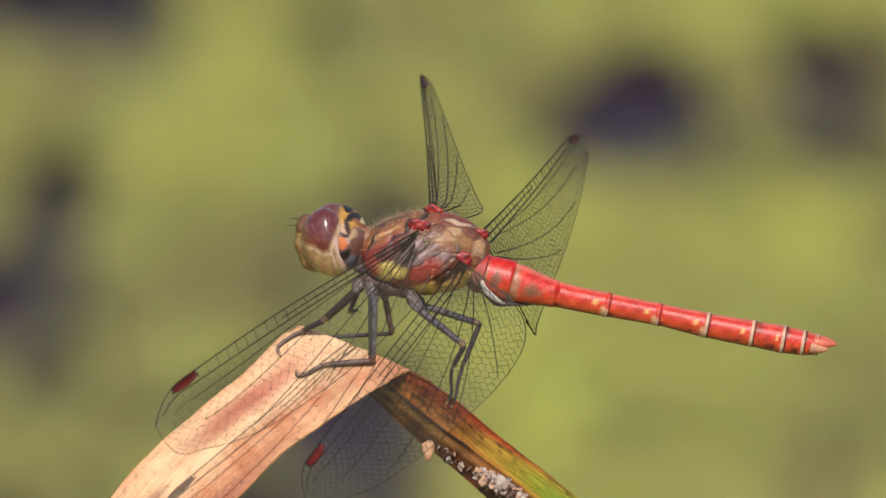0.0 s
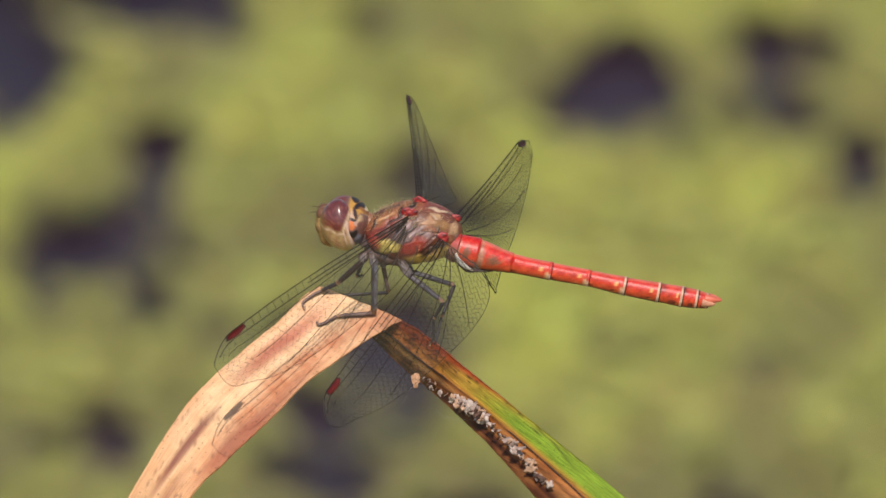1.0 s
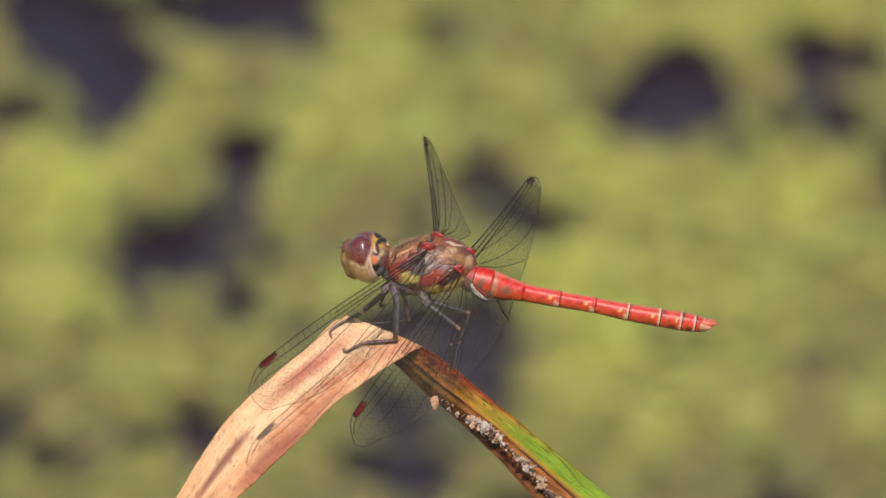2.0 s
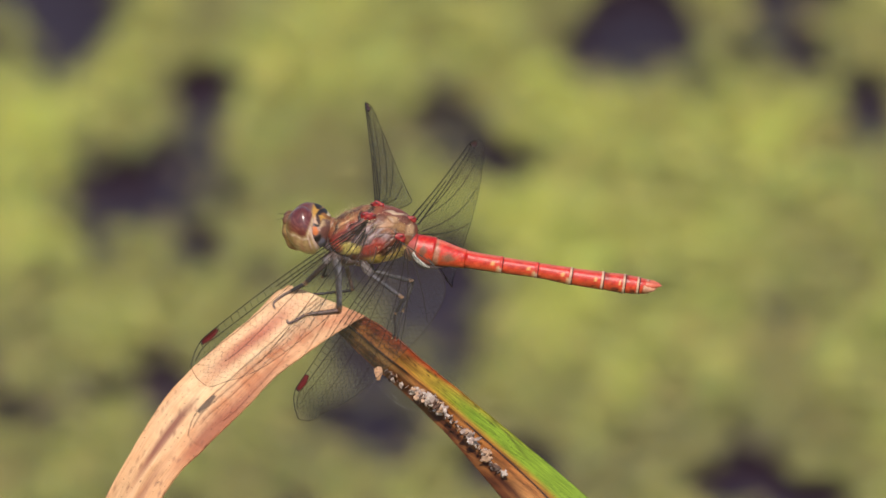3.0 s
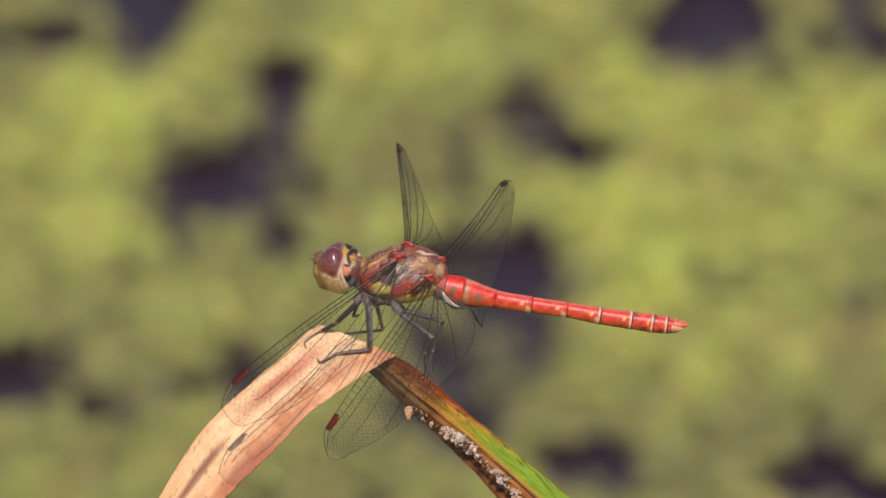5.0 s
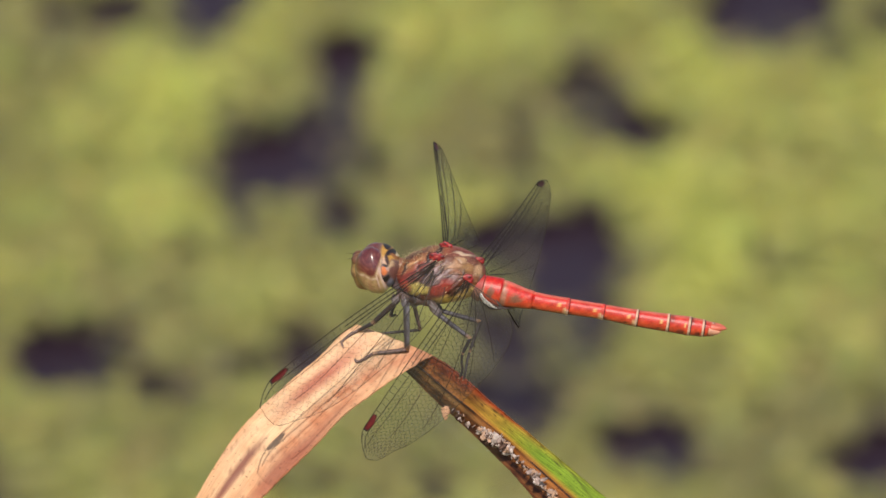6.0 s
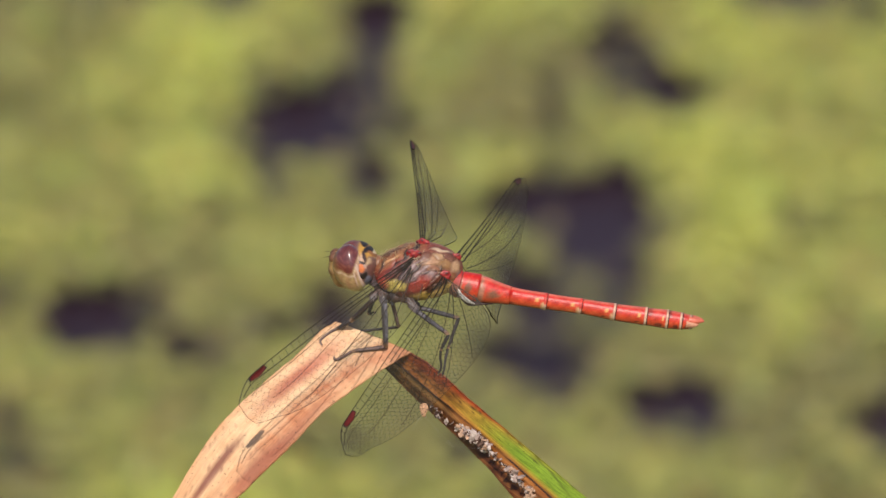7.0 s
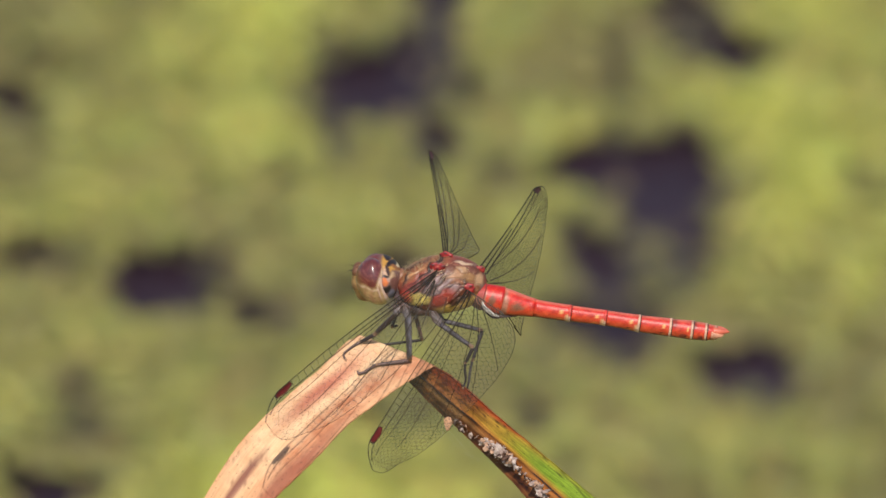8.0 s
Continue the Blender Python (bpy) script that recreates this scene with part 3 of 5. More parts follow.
def bent_leaf():
    leaf = new("bent_leaf")
    leaf.matrix_basis = PERCH
    tagged(leaf, "dry tan reed leaf bent over, its lower arm still green", "leaf")
    tip = [((-10.30, -5.55, -2.20), (-2.45, -8.74, -2.00)), ((-12.09, -6.61, -1.80), (-5.07, -10.28, -0.80)), ((-14.54, -9.10, -1.40), (-8.12, -12.29, 0.00)), ((-18.00, -11.92, 0.00), (-11.34, -14.57, 1.60)),
           ((-21.17, -14.80, 2.20), (-14.84, -17.98, 4.00)), ((-24.17, -18.30, 4.50), (-18.98, -21.95, 6.50)), ((-28.90, -26.22, 8.00), (-23.03, -26.20, 9.50)),
           ((-32.69, -34.93, 12.00), (-28.21, -35.32, 13.00)), ((-34.70, -45.47, 14.00), (-34.30, -45.67, 14.00))]
    part("dry_arm", ribbon(tip, 14, 26, "dry_arm", dry_colour, lambda s, c: 0.35 * math.sin(math.pi * c) - 0.10 * math.exp(-((c - 0.5) / 0.05) ** 2), 3),
         LEAF, leaf, "peach-tan dried leaf arm with reddish streaks")
    stem = [((-2.58, -8.75, -2.40), (-9.16, -6.99, -5.50)), ((-0.90, -9.68, -1.20), (-5.48, -10.35, -6.50)), ((0.86, -10.90, 1.20), (-2.01, -13.57, -3.50)), ((4.93, -14.22, 6.00), (1.87, -16.75, 4.00)),
            ((9.80, -17.94, 11.00), (6.35, -21.04, 10.00)), ((21.33, -27.53, 20.00), (12.21, -27.54, 19.00)), ((27.80, -34.20, 21.00), (17.60, -34.60, 20.00)),
            ((36.00, -50.00, 12.00), (25.50, -50.60, 12.00)), ((44.50, -86.00, -22.00), (34.00, -86.00, -22.00)),
            ((51.00, -160.00, -95.00), (41.00, -160.00, -95.00)), ((55.00, -272.00, -205.00), (46.50, -272.00, -205.00))]
    def keel(s, c):
        return 0.62 * min(1, s / 7 + 0.15) * (0.45 + 0.55 * min(1, max(0, (26 - s) / 10))) * (1 - abs(2 * c - 0.96)) - 0.10 * math.exp(-((c - 0.36) / 0.05) ** 2)
    part("stem_arm", ribbon(stem, 14, 26, "stem_arm", stem_colour, keel, 5),
         LEAF_STEM, leaf, "brown channelled leaf arm turning yellow and green along its edge")
    # The midrib, a dark ridge along the keel.
    e = smooth_path([(*a, *b) for a, b in stem[:7]], 10)[6:]
    run = np.concatenate([[6], 6 + np.cumsum(np.linalg.norm(np.diff((e[:, :3] + e[:, 3:]) / 2, axis=0), axis=1))])
    line = []
    for i in range(len(e)):
        d = e[min(i + 1, len(e) - 1)] - e[max(i - 1, 0)]
        n = unit(np.cross(e[i, 3:] - e[i, :3], d[:3] + d[3:]))
        n = n if n[2] > 0 else -n
        line.append((*(e[i, :3] * 0.52 + e[i, 3:] * 0.48 + n * (keel(run[i], 0.48) + 0.06)), 0.10))
    v, f = tube(line, 8)
    part("midrib", mesh_of("midrib", v, f, np.tile(lin(70, 42, 24), (len(v), 1)), np.stack([np.repeat(np.arange(len(line)), 8), np.zeros(len(v)), np.zeros(len(v))], 1)), LEAF, leaf, "dark raised midrib")
    # A torn shred and silk threads at the lower edge.
    v, f, u = blob((-1.10, -14.51, 2.60), ((0.42, -0.10, 0.10), (0.05, 0.75, 0.10), (0, 0, 0.25)), 10, 14, lambda u: 1 + 0.25 * np.sin(u[:, 0] * 7 + u[:, 1] * 5))
    part("shred", mesh_of("shred", v, f, np.tile(lin(225, 170, 130), (len(v), 1))), DEBRIS, leaf, "pale torn shred of dry leaf")
    for a, b, c in (((-1.59, -15.25, 2.40), (0.65, -17.40, 5.00), (3.90, -18.88, 9.00)), ((-0.98, -15.25, 2.40), (1.88, -17.88, 5.50), (4.92, -18.27, 9.50)), ((-1.30, -14.88, 2.40), (-1.99, -16.19, 2.60), (-2.28, -16.68, 2.60))):
        v, f = tube([(*p, 0.0035) for p in smooth_path((a, b, c), 8)], 4)
        part("silk_thread", mesh_of("silk_thread", v, f), SILK, leaf)
    return leaf


def flake(rng, p, r):
    """A crumpled chip of dry skin: vertices, faces and pigment."""
    q, _r = np.linalg.qr(rng.normal(0, 1, (3, 3)))
    ph = rng.uniform(0, 6, 3)
    v, f, u = blob(p, q * (r * np.array((1.35, 0.95, 0.30)) * rng.uniform(0.6, 1.35, 3))[:, None], 10, 14,
                   lambda u: 1 + 0.42 * np.sin(u[:, 0] * 4 + ph[0]) * np.sin(u[:, 1] * 5 + ph[1]) + 0.22 * np.sin(u[:, 0] * 9 + u[:, 1] * 7 + ph[2]))
    tone = (lin(216, 194, 182), lin(176, 150, 138), lin(206, 164, 134), lin(100, 68, 52))[rng.choice(4, p=(0.28, 0.24, 0.2, 0.28))]
    return v, f, stain(np.tile(tone, (len(v), 1)), 0.4 * np.clip(np.sin(u[:, 0] * 8 + ph[2]), 0, 1), tone * 0.55)


def debris():
    """Pale crumbs caught along the stem arm: large chips one by one, the dust as one."""
    rng = np.random.default_rng(11)
    V, Fc, C = [], [], []
    runs = (((0.24, -14.89, 2.20), (2.69, -16.66, 5.80), 12, 0.18), ((2.68, -16.17, 7.20), (5.62, -18.03, 9.80), 110, 0.20), ((3.01, -16.49, 7.40), (5.46, -17.86, 9.80), 26, 0.43),
            ((5.74, -18.47, 10.20), (8.37, -20.49, 13.20), 26, 0.18), ((7.73, -20.20, 12.90), (8.85, -21.17, 14.20), 9, 0.40), ((9.51, -21.74, 14.40), (10.40, -22.62, 15.60), 6, 0.40),
            ((10.64, -23.51, 15.80), (11.85, -24.39, 17.00), 3, 0.41), ((-0.57, -14.24, 0.30), (0.65, -15.25, 2.20), 12, 0.2), ((8.17, -20.69, 13.20), (12.02, -24.71, 17.40), 34, 0.16))
    for a, b, n, r in runs:
        for _ in range(n):
            t = rng.random()
            v, f, col = flake(rng, np.array(a) * (1 - t) + np.array(b) * t + rng.normal(0, 0.22, 3), r)
            if r > 0.4:
                me = mesh_of("debris_chip", v, f, col)
                me.materials.append(DEBRIS)
                chip = new("debris_chip", me)
                chip.matrix_basis = PERCH
                tagged(chip, "whitish crumpled chip of debris stuck on the leaf", "debris", "chips on the leaf")
                continue
            o = sum(len(x) for x in V)
            V.append(v)
            Fc += [tuple(i + o for i in q4) for q4 in f]
            C.append(col)
    me = mesh_of("crumbs", np.vstack(V), Fc, np.vstack(C))
    ob = new("crumbs", me)
    me.materials.append(DEBRIS)
    ob.matrix_basis = PERCH
    return tagged(ob, "fine whitish crumbs caught along the leaf edge", "debris", kind="stuff")


leaf = bent_leaf()
debris()


# ---- dragonfly ----
def wing(name, base, tip, chord, hind, parent, stigma, label, bow=0.6, seed=1, drop=1.0, rows=None):
    """Membrane, veins and stigma; chord is the vector across the wing at its widest."""
    base, tip, chord = np.array(base), np.array(tip), np.array(chord)
    span = tip - base
    size = np.linalg.norm(span)
    nrm = unit(np.cross(span, chord))
    rows = rows or (((0, 0.50), (0.05, 0.84), (0.14, 1.01), (0.3, 1.04), (0.5, 0.95), (0.7, 0.81), (0.85, 0.63), (0.94, 0.40), (0.982, 0.21), (1, 0.04)) if hind else \
           ((0, 0.30), (0.06, 0.55), (0.15, 0.74), (0.35, 0.93), (0.55, 1.0), (0.72, 0.98), (0.85, 0.86), (0.94, 0.66), (0.982, 0.45), (1, 0.2)))
    ss, ww = smooth_path([(a, b, 0) for a, b in rows], 8)[:, :2].T
    fwd = -unit(chord)

    def at(s, c):
        w = np.interp(s, ss, ww)
        lead = bow * math.sin(math.pi * min(1, s)) - drop * max(0, (s - 0.87) / 0.13) ** 2
        ripple = 0.10 * math.sin(c * 30) * max(0, 0.45 - c) + 0.25 * math.sin(c * 2.6) * math.sin(s * 3)
        return base + span * s + fwd * lead + chord * w * c + nrm * ripple

    n, k = 48, 16
    pts = [at(1 - (1 - i / (n - 1)) ** 1.6, j / (k - 1)) for i in range(n) for j in range(k)]
    w = part(name, mesh_of(name, pts, grid_faces(n, k, False)), MEMBRANE, parent, label)
    segs = []

    def line(cs, s0, s1, r, steps=40):
        p = [at(s0 + (s1 - s0) * (1 - (1 - u) ** 1.6), cs(s0 + (s1 - s0) * (1 - (1 - u) ** 1.6))) for u in np.linspace(0, 1, steps)]
        # The main veins are stoutest at the root.
        segs.extend((a, b, r * (1 + 0.8 * math.exp(-(s0 + (s1 - s0) * i / steps) / 0.09))) for i, (a, b) in enumerate(zip(p, p[1:])))

    line(lambda s: 0, 0, 1, 0.055, 60)
    line(lambda s: 0.07, 0, 0.5, 0.05)
    line(lambda s: 0.13, 0, 0.965, 0.055)
    line(lambda s: 1, 0.0, 1, 0.030, 80)
    segs.extend((at(1, c), at(1, c + 0.25), 0.03) for c in (0, 0.25, 0.5, 0.75))
    line(lambda s: s / 0.012 if s < 0.012 else 1, 0, 0.02, 0.03, 6)
    line(lambda s: 0.13 + (s - 0.16) * 0.22, 0.16, 0.93, 0.036)
    line(lambda s: 0.13 + (s - 0.10) * 0.62, 0.10, 0.86, 0.036)
    line(lambda s: 0.20 + s * 0.95, 0.03, 0.74, 0.04)
    line(lambda s: 0.22 + s * 1.5, 0.02, 0.48, 0.04)
    line(lambda s: 0.30 + s * 2.4, 0.01, 0.27, 0.036)
    rng = np.random.default_rng(seed)
    for s in np.arange(0.05, 0.95, 0.036):
        s = s + rng.normal(0, 0.004)
        segs.append((at(s, 0), at(s + 0.006, 0.13), 0.024))
    # Cells: staggered rows that turn into hexagons.
    rowsc = np.linspace(0.13, 1, 14 if hind else 9)
    step = 0.026 if hind else 0.031
    fine = 0.018 if hind or base[2] < 0 else 0.011
    bold = 1.25 if base[2] < 0 else 1.1
    def node(q, i, lift):
        s = min(0.985, max(0.012, (i + (0.5 if q % 2 else 0)) * step + 0.006 * math.sin(i * 12.9 + q * 78.2)))
        c = rowsc[q] + lift * (rowsc[1] - rowsc[0]) * (0.27 if 0 < q < len(rowsc) - 1 else 0)
        return at(s, min(1, max(0.13, c + 0.013 * math.sin(i * 7.7 + q * 31.3))))
    count = int(0.985 / step)
    for q in range(len(rowsc)):
        for i in range(count):
            a, mid, b = node(q, i, -1), node(q, i + 0.5, 1), node(q, i + 1, -1)
            if 0 < q < len(rowsc) - 1:
                segs += [(a, mid, fine), (mid, b, fine)]
            if q < len(rowsc) - 1:
                low = node(q + 1, i + q % 2, -1)
                segs.append((mid, low, fine))
    # Dark veins frame the stigma; it tapers at both ends.
    s0, s1 = stigma
    deep = lambda s: min(0.6, (0.40 + 0.20 * math.sin(math.pi * (s - s0) / (s1 - s0))) / (np.interp(s, ss, ww) * np.linalg.norm(chord)))
    for s in np.linspace(s0 - 0.004, s1 + 0.004, 9)[:-1]:
        e = s + (s1 - s0 + 0.008) / 8
        segs += [(at(s, deep(s)), at(e, deep(e)), 0.05), (at(s, 0), at(e, 0), 0.075)]
    segs += [(at(s0, 0), at(s0 - 0.004, deep(s0)), 0.06), (at(s1, 0), at(s1 + 0.004, deep(s1)), 0.06)]
    V, Fc = [], []
    for a, b, r in segs:
        d = unit(b - a)
        x = unit(np.cross(d, nrm))
        o = len(V)
        r = r * 0.9 * bold
        for p in (a, b):
            V += [p + x * r, p - x * r * 0.5 + nrm * r * 0.87, p - x * r * 0.5 - nrm * r * 0.87]
        Fc += [(o, o + 1, o + 4, o + 3), (o + 1, o + 2, o + 5, o + 4), (o + 2, o, o + 3, o + 5)]
    part("venation", mesh_of("venation", V, Fc, smooth=False), VEIN, w, "dark vein network of the wing")
    V = []
    for side in (0.05, -0.05):
        for s in np.linspace(s0, s1, 8):
            for c in (0.03, 0.5, 1.0):
                V.append(at(s, c * deep(s)) + nrm * side)
    top = grid_faces(8, 3, False)
    Fc = top + [tuple(i + 24 for i in q[::-1]) for q in top]
    rim = [0, 3, 6, 9, 12, 15, 18, 21, 22, 23, 20, 17, 14, 11, 8, 5, 2, 1]
    Fc += [(a, a + 24, b + 24, b) for a, b in zip(rim, rim[1:] + rim[:1])]
    part("stigma", mesh_of("stigma", V, Fc), STIGMA if base[2] > 0 else STIGMA_DARK, w, "red wing spot")
    return w


def on_thorax(x, y, lift=0.0):
    """The point of the thorax's near side at a place of the side view."""
    c = np.array((-1.39, -0.24, 0.00))
    rows = np.linalg.inv(np.array((unit((-0.93, 0.10, 0.05)) * 4.75, L * 2.9, unit((0.24, 0.87, 0.43)) * 3.15)))
    o = (np.array((x, y, 0)) - c) @ rows
    d = np.array((0, 0, 1.0)) @ rows
    a, b, k = d @ d, 2 * o @ d, o @ o - 1
    return np.array((x, y, (-b + math.sqrt(max(0, b * b - 4 * a * k))) / (2 * a) + lift))


def warp(q, seed, size, amount):
    """Shifts side-view places by soft noise, to make outlines uneven."""
    rng = np.random.default_rng(seed)
    out = q.copy()
    for k in range(14):
        d = rng.normal(0, 1, 2) / size
        ph = rng.uniform(0, 6.3)
        out += rng.normal(0, amount / 3.2, 2) * np.sin(q @ d + ph)[:, None]
    return out


def thorax_part(body):
    c = np.array((-1.39, -0.24, 0.00))
    A = unit((-0.93, 0.10, 0.05))
    up = unit((0.24, 0.87, 0.43))

    def dent(u):
        # u: along the body, to the left, up; the back slopes up behind the neck
        return 1 - 0.05 * np.clip(u[:, 0], 0, 1) * np.clip(u[:, 2] * 3, 0, 1) + 0.05 * np.abs(u[:, 1]) - 0.10 * np.clip(u[:, 0] - 0.2, 0, 1) * np.clip(-u[:, 2] * 2, 0, 1) - 0.04 * np.exp(-((u[:, 0] + 0.15 - 0.3 * u[:, 2]) / 0.08) ** 2) \
            - 0.03 * np.exp(-((u[:, 0] - 0.38 - 0.3 * u[:, 2]) / 0.06) ** 2)
    v, f, u = blob(c, (A * 4.75, L * 2.9, up * 3.15), 190, 230, dent)
    q0 = v[:, :2]
    q = warp(q0, 3, 0.35, 0.06)
    tan, beige, brown, grey_, dark_ = lin(150, 94, 62), lin(190, 148, 110), lin(112, 58, 38), lin(126, 98, 94), lin(40, 22, 20)
    pale, ochre, mauve = lin(206, 174, 144), lin(158, 112, 64), lin(154, 126, 126)
    yellow = lin(240, 212, 116, 0.66)
    ochre_yellow = lin(214, 174, 88, 0.60)
    # Plates of the back, then the slanting sutures of the side, then the bright patches below.
    marks = (((0.25, 0.80), 0.95, 0.48, 12, lin(176, 126, 88)), ((1.50, 0.45), 0.72, 0.42, -25, ochre), ((2.62, 0.05), 0.42, 0.72, 0, beige), ((-0.45, 1.38), 0.45, 0.30, 30, brown), ((0.85, 1.30), 0.52, 0.20, -12, beige),
             ((2.05, 1.22), 0.50, 0.20, -30, brown), ((2.25, -0.75), 0.45, 0.38, 0, tan), ((0.30, 0.02), 0.80, 0.20, -10, tan), ((-0.42, -0.72), 0.95, 0.46, 18, mauve), ((-1.45, 2.35), 0.75, 0.14, 22, dark_),
             ((-2.95, 1.00), 1.90, 0.07, 32, dark_), ((-4.30, 1.10), 1.20, 0.12, 28, lin(208, 152, 104)), ((-3.84, 2.00), 1.60, 0.14, 24, lin(90, 50, 34)), ((-2.55, 1.72), 0.15, 0.55, -18, dark_), ((-5.10, 0.55), 0.10, 0.75, -30, dark_), ((-3.55, 0.10), 1.50, 0.06, 36, dark_), ((-4.55, -0.40), 0.80, 0.06, 36, dark_),
             ((-2.75, 0.30), 1.60, 0.08, 37, dark_), ((-2.35, -0.10), 1.70, 0.16, 38, mauve), ((-1.85, -0.20), 1.60, 0.07, 38, dark_), ((-1.55, -0.62), 1.40, 0.15, 38, mauve), ((-1.05, -0.80), 1.20, 0.08, 38, dark_),
             ((0.10, -1.40), 1.10, 0.10, 42, dark_), ((0.62, -1.12), 0.60, 0.20, 42, brown), ((1.05, -0.20), 0.09, 0.50, -12, dark_), ((3.02, -1.18), 0.32, 0.70, 10, grey_),
             ((-4.10, -1.62), 0.90, 0.60, 6, yellow), ((-3.05, -1.75), 0.55, 0.30, 20, yellow), ((-0.49, -2.72), 1.40, 0.38, 4, ochre_yellow), ((1.45, -2.30), 0.95, 0.44, 18, ochre_yellow), ((-1.30, -1.62), 1.30, 0.60, 25, lin(178, 58, 46)), ((0.30, -1.95), 0.95, 0.12, 30, dark_), ((-0.05, -1.70), 0.16, 0.55, -25, lin(92, 44, 36)),
             ((-5.15, -1.30), 0.55, 0.70, 15, lin(186, 58, 50)), ((-4.33, -2.73), 0.80, 0.18, -8, dark_), ((1.20, 1.86), 0.95, 0.15, -16, pale))
    # Broad fields first, then the plates with dark seams round them.
    fields = (((-3.43, 1.88), 2.9, 1.35, 22, lin(168, 108, 66)), ((-3.75, 0.25), 2.1, 0.60, 36, lin(146, 52, 42)), ((-2.05, -0.25), 2.2, 0.80, 38, lin(136, 106, 102)),
              ((0.20, 0.75), 2.4, 0.95, -12, lin(142, 92, 66)), ((2.37, -2.00), 0.7, 0.9, 0, lin(176, 124, 66)))
    col = np.tile(lin(132, 60, 44), (len(v), 1))
    for (x, y), rx, ry, turn, tone in fields:
        col = stain(col, 0.85 * spot(q, x, y, rx, ry, turn, 0.6), tone)
    col = stain(col, 0.6 * np.clip((-2.75 - q[:, 1]) / 0.5, 0, 1), lin(120, 95, 80))
    relief = np.zeros(len(v))
    for (x, y), rx, ry, turn, tone in marks:
        g = spot(q, x, y, rx * 1.1, ry * 1.15, turn, 0.6)
        seam = spot(q, x, y, rx * 1.1 + 0.14, ry * 1.15 + 0.14, turn, 0.3) * (1 - g)
        col = stain(col, (0.65 if y < -1.2 else 0.32) * seam, lin(52, 26, 24))
        col = stain(col, 0.95 * g, tone)
        relief += 0.06 * g - 0.035 * seam
    # Fine dark and pale flecks, as of worn down and sutures.
    fleck = warp(q0, 9, 0.12, 0.5)
    n1 = np.sin(fleck[:, 0] * 7.5 + fleck[:, 1] * 3) * np.sin(fleck[:, 1] * 8.5 - fleck[:, 0] * 2)
    col = stain(col, (0.05 + 0.18 * np.clip((q0[:, 0] + 3.0) / 1.5, 0, 1)) * np.clip(n1 * 2 - 0.9, 0, 1), lin(52, 30, 28))
    col = stain(col, 0.22 * np.clip((q0[:, 0] + 2.0) / 1.5, 0, 1) * np.clip(-n1 * 2.4 - 1.0, 0, 1), lin(226, 190, 150))
    back = np.clip((q0[:, 0] + 3.0) / 1.5, 0, 1) * np.clip((q0[:, 1] + 1.2) / 1.2, 0, 1)
    relief += 0.007 * n1 * back
    out = (v - c) / np.linalg.norm(v - c, axis=1)[:, None]
    v = v + out * relief[:, None]
    return part("thorax", mesh_of("thorax", v, f, col), CHITIN, body, "red-brown thorax with yellow side patches")


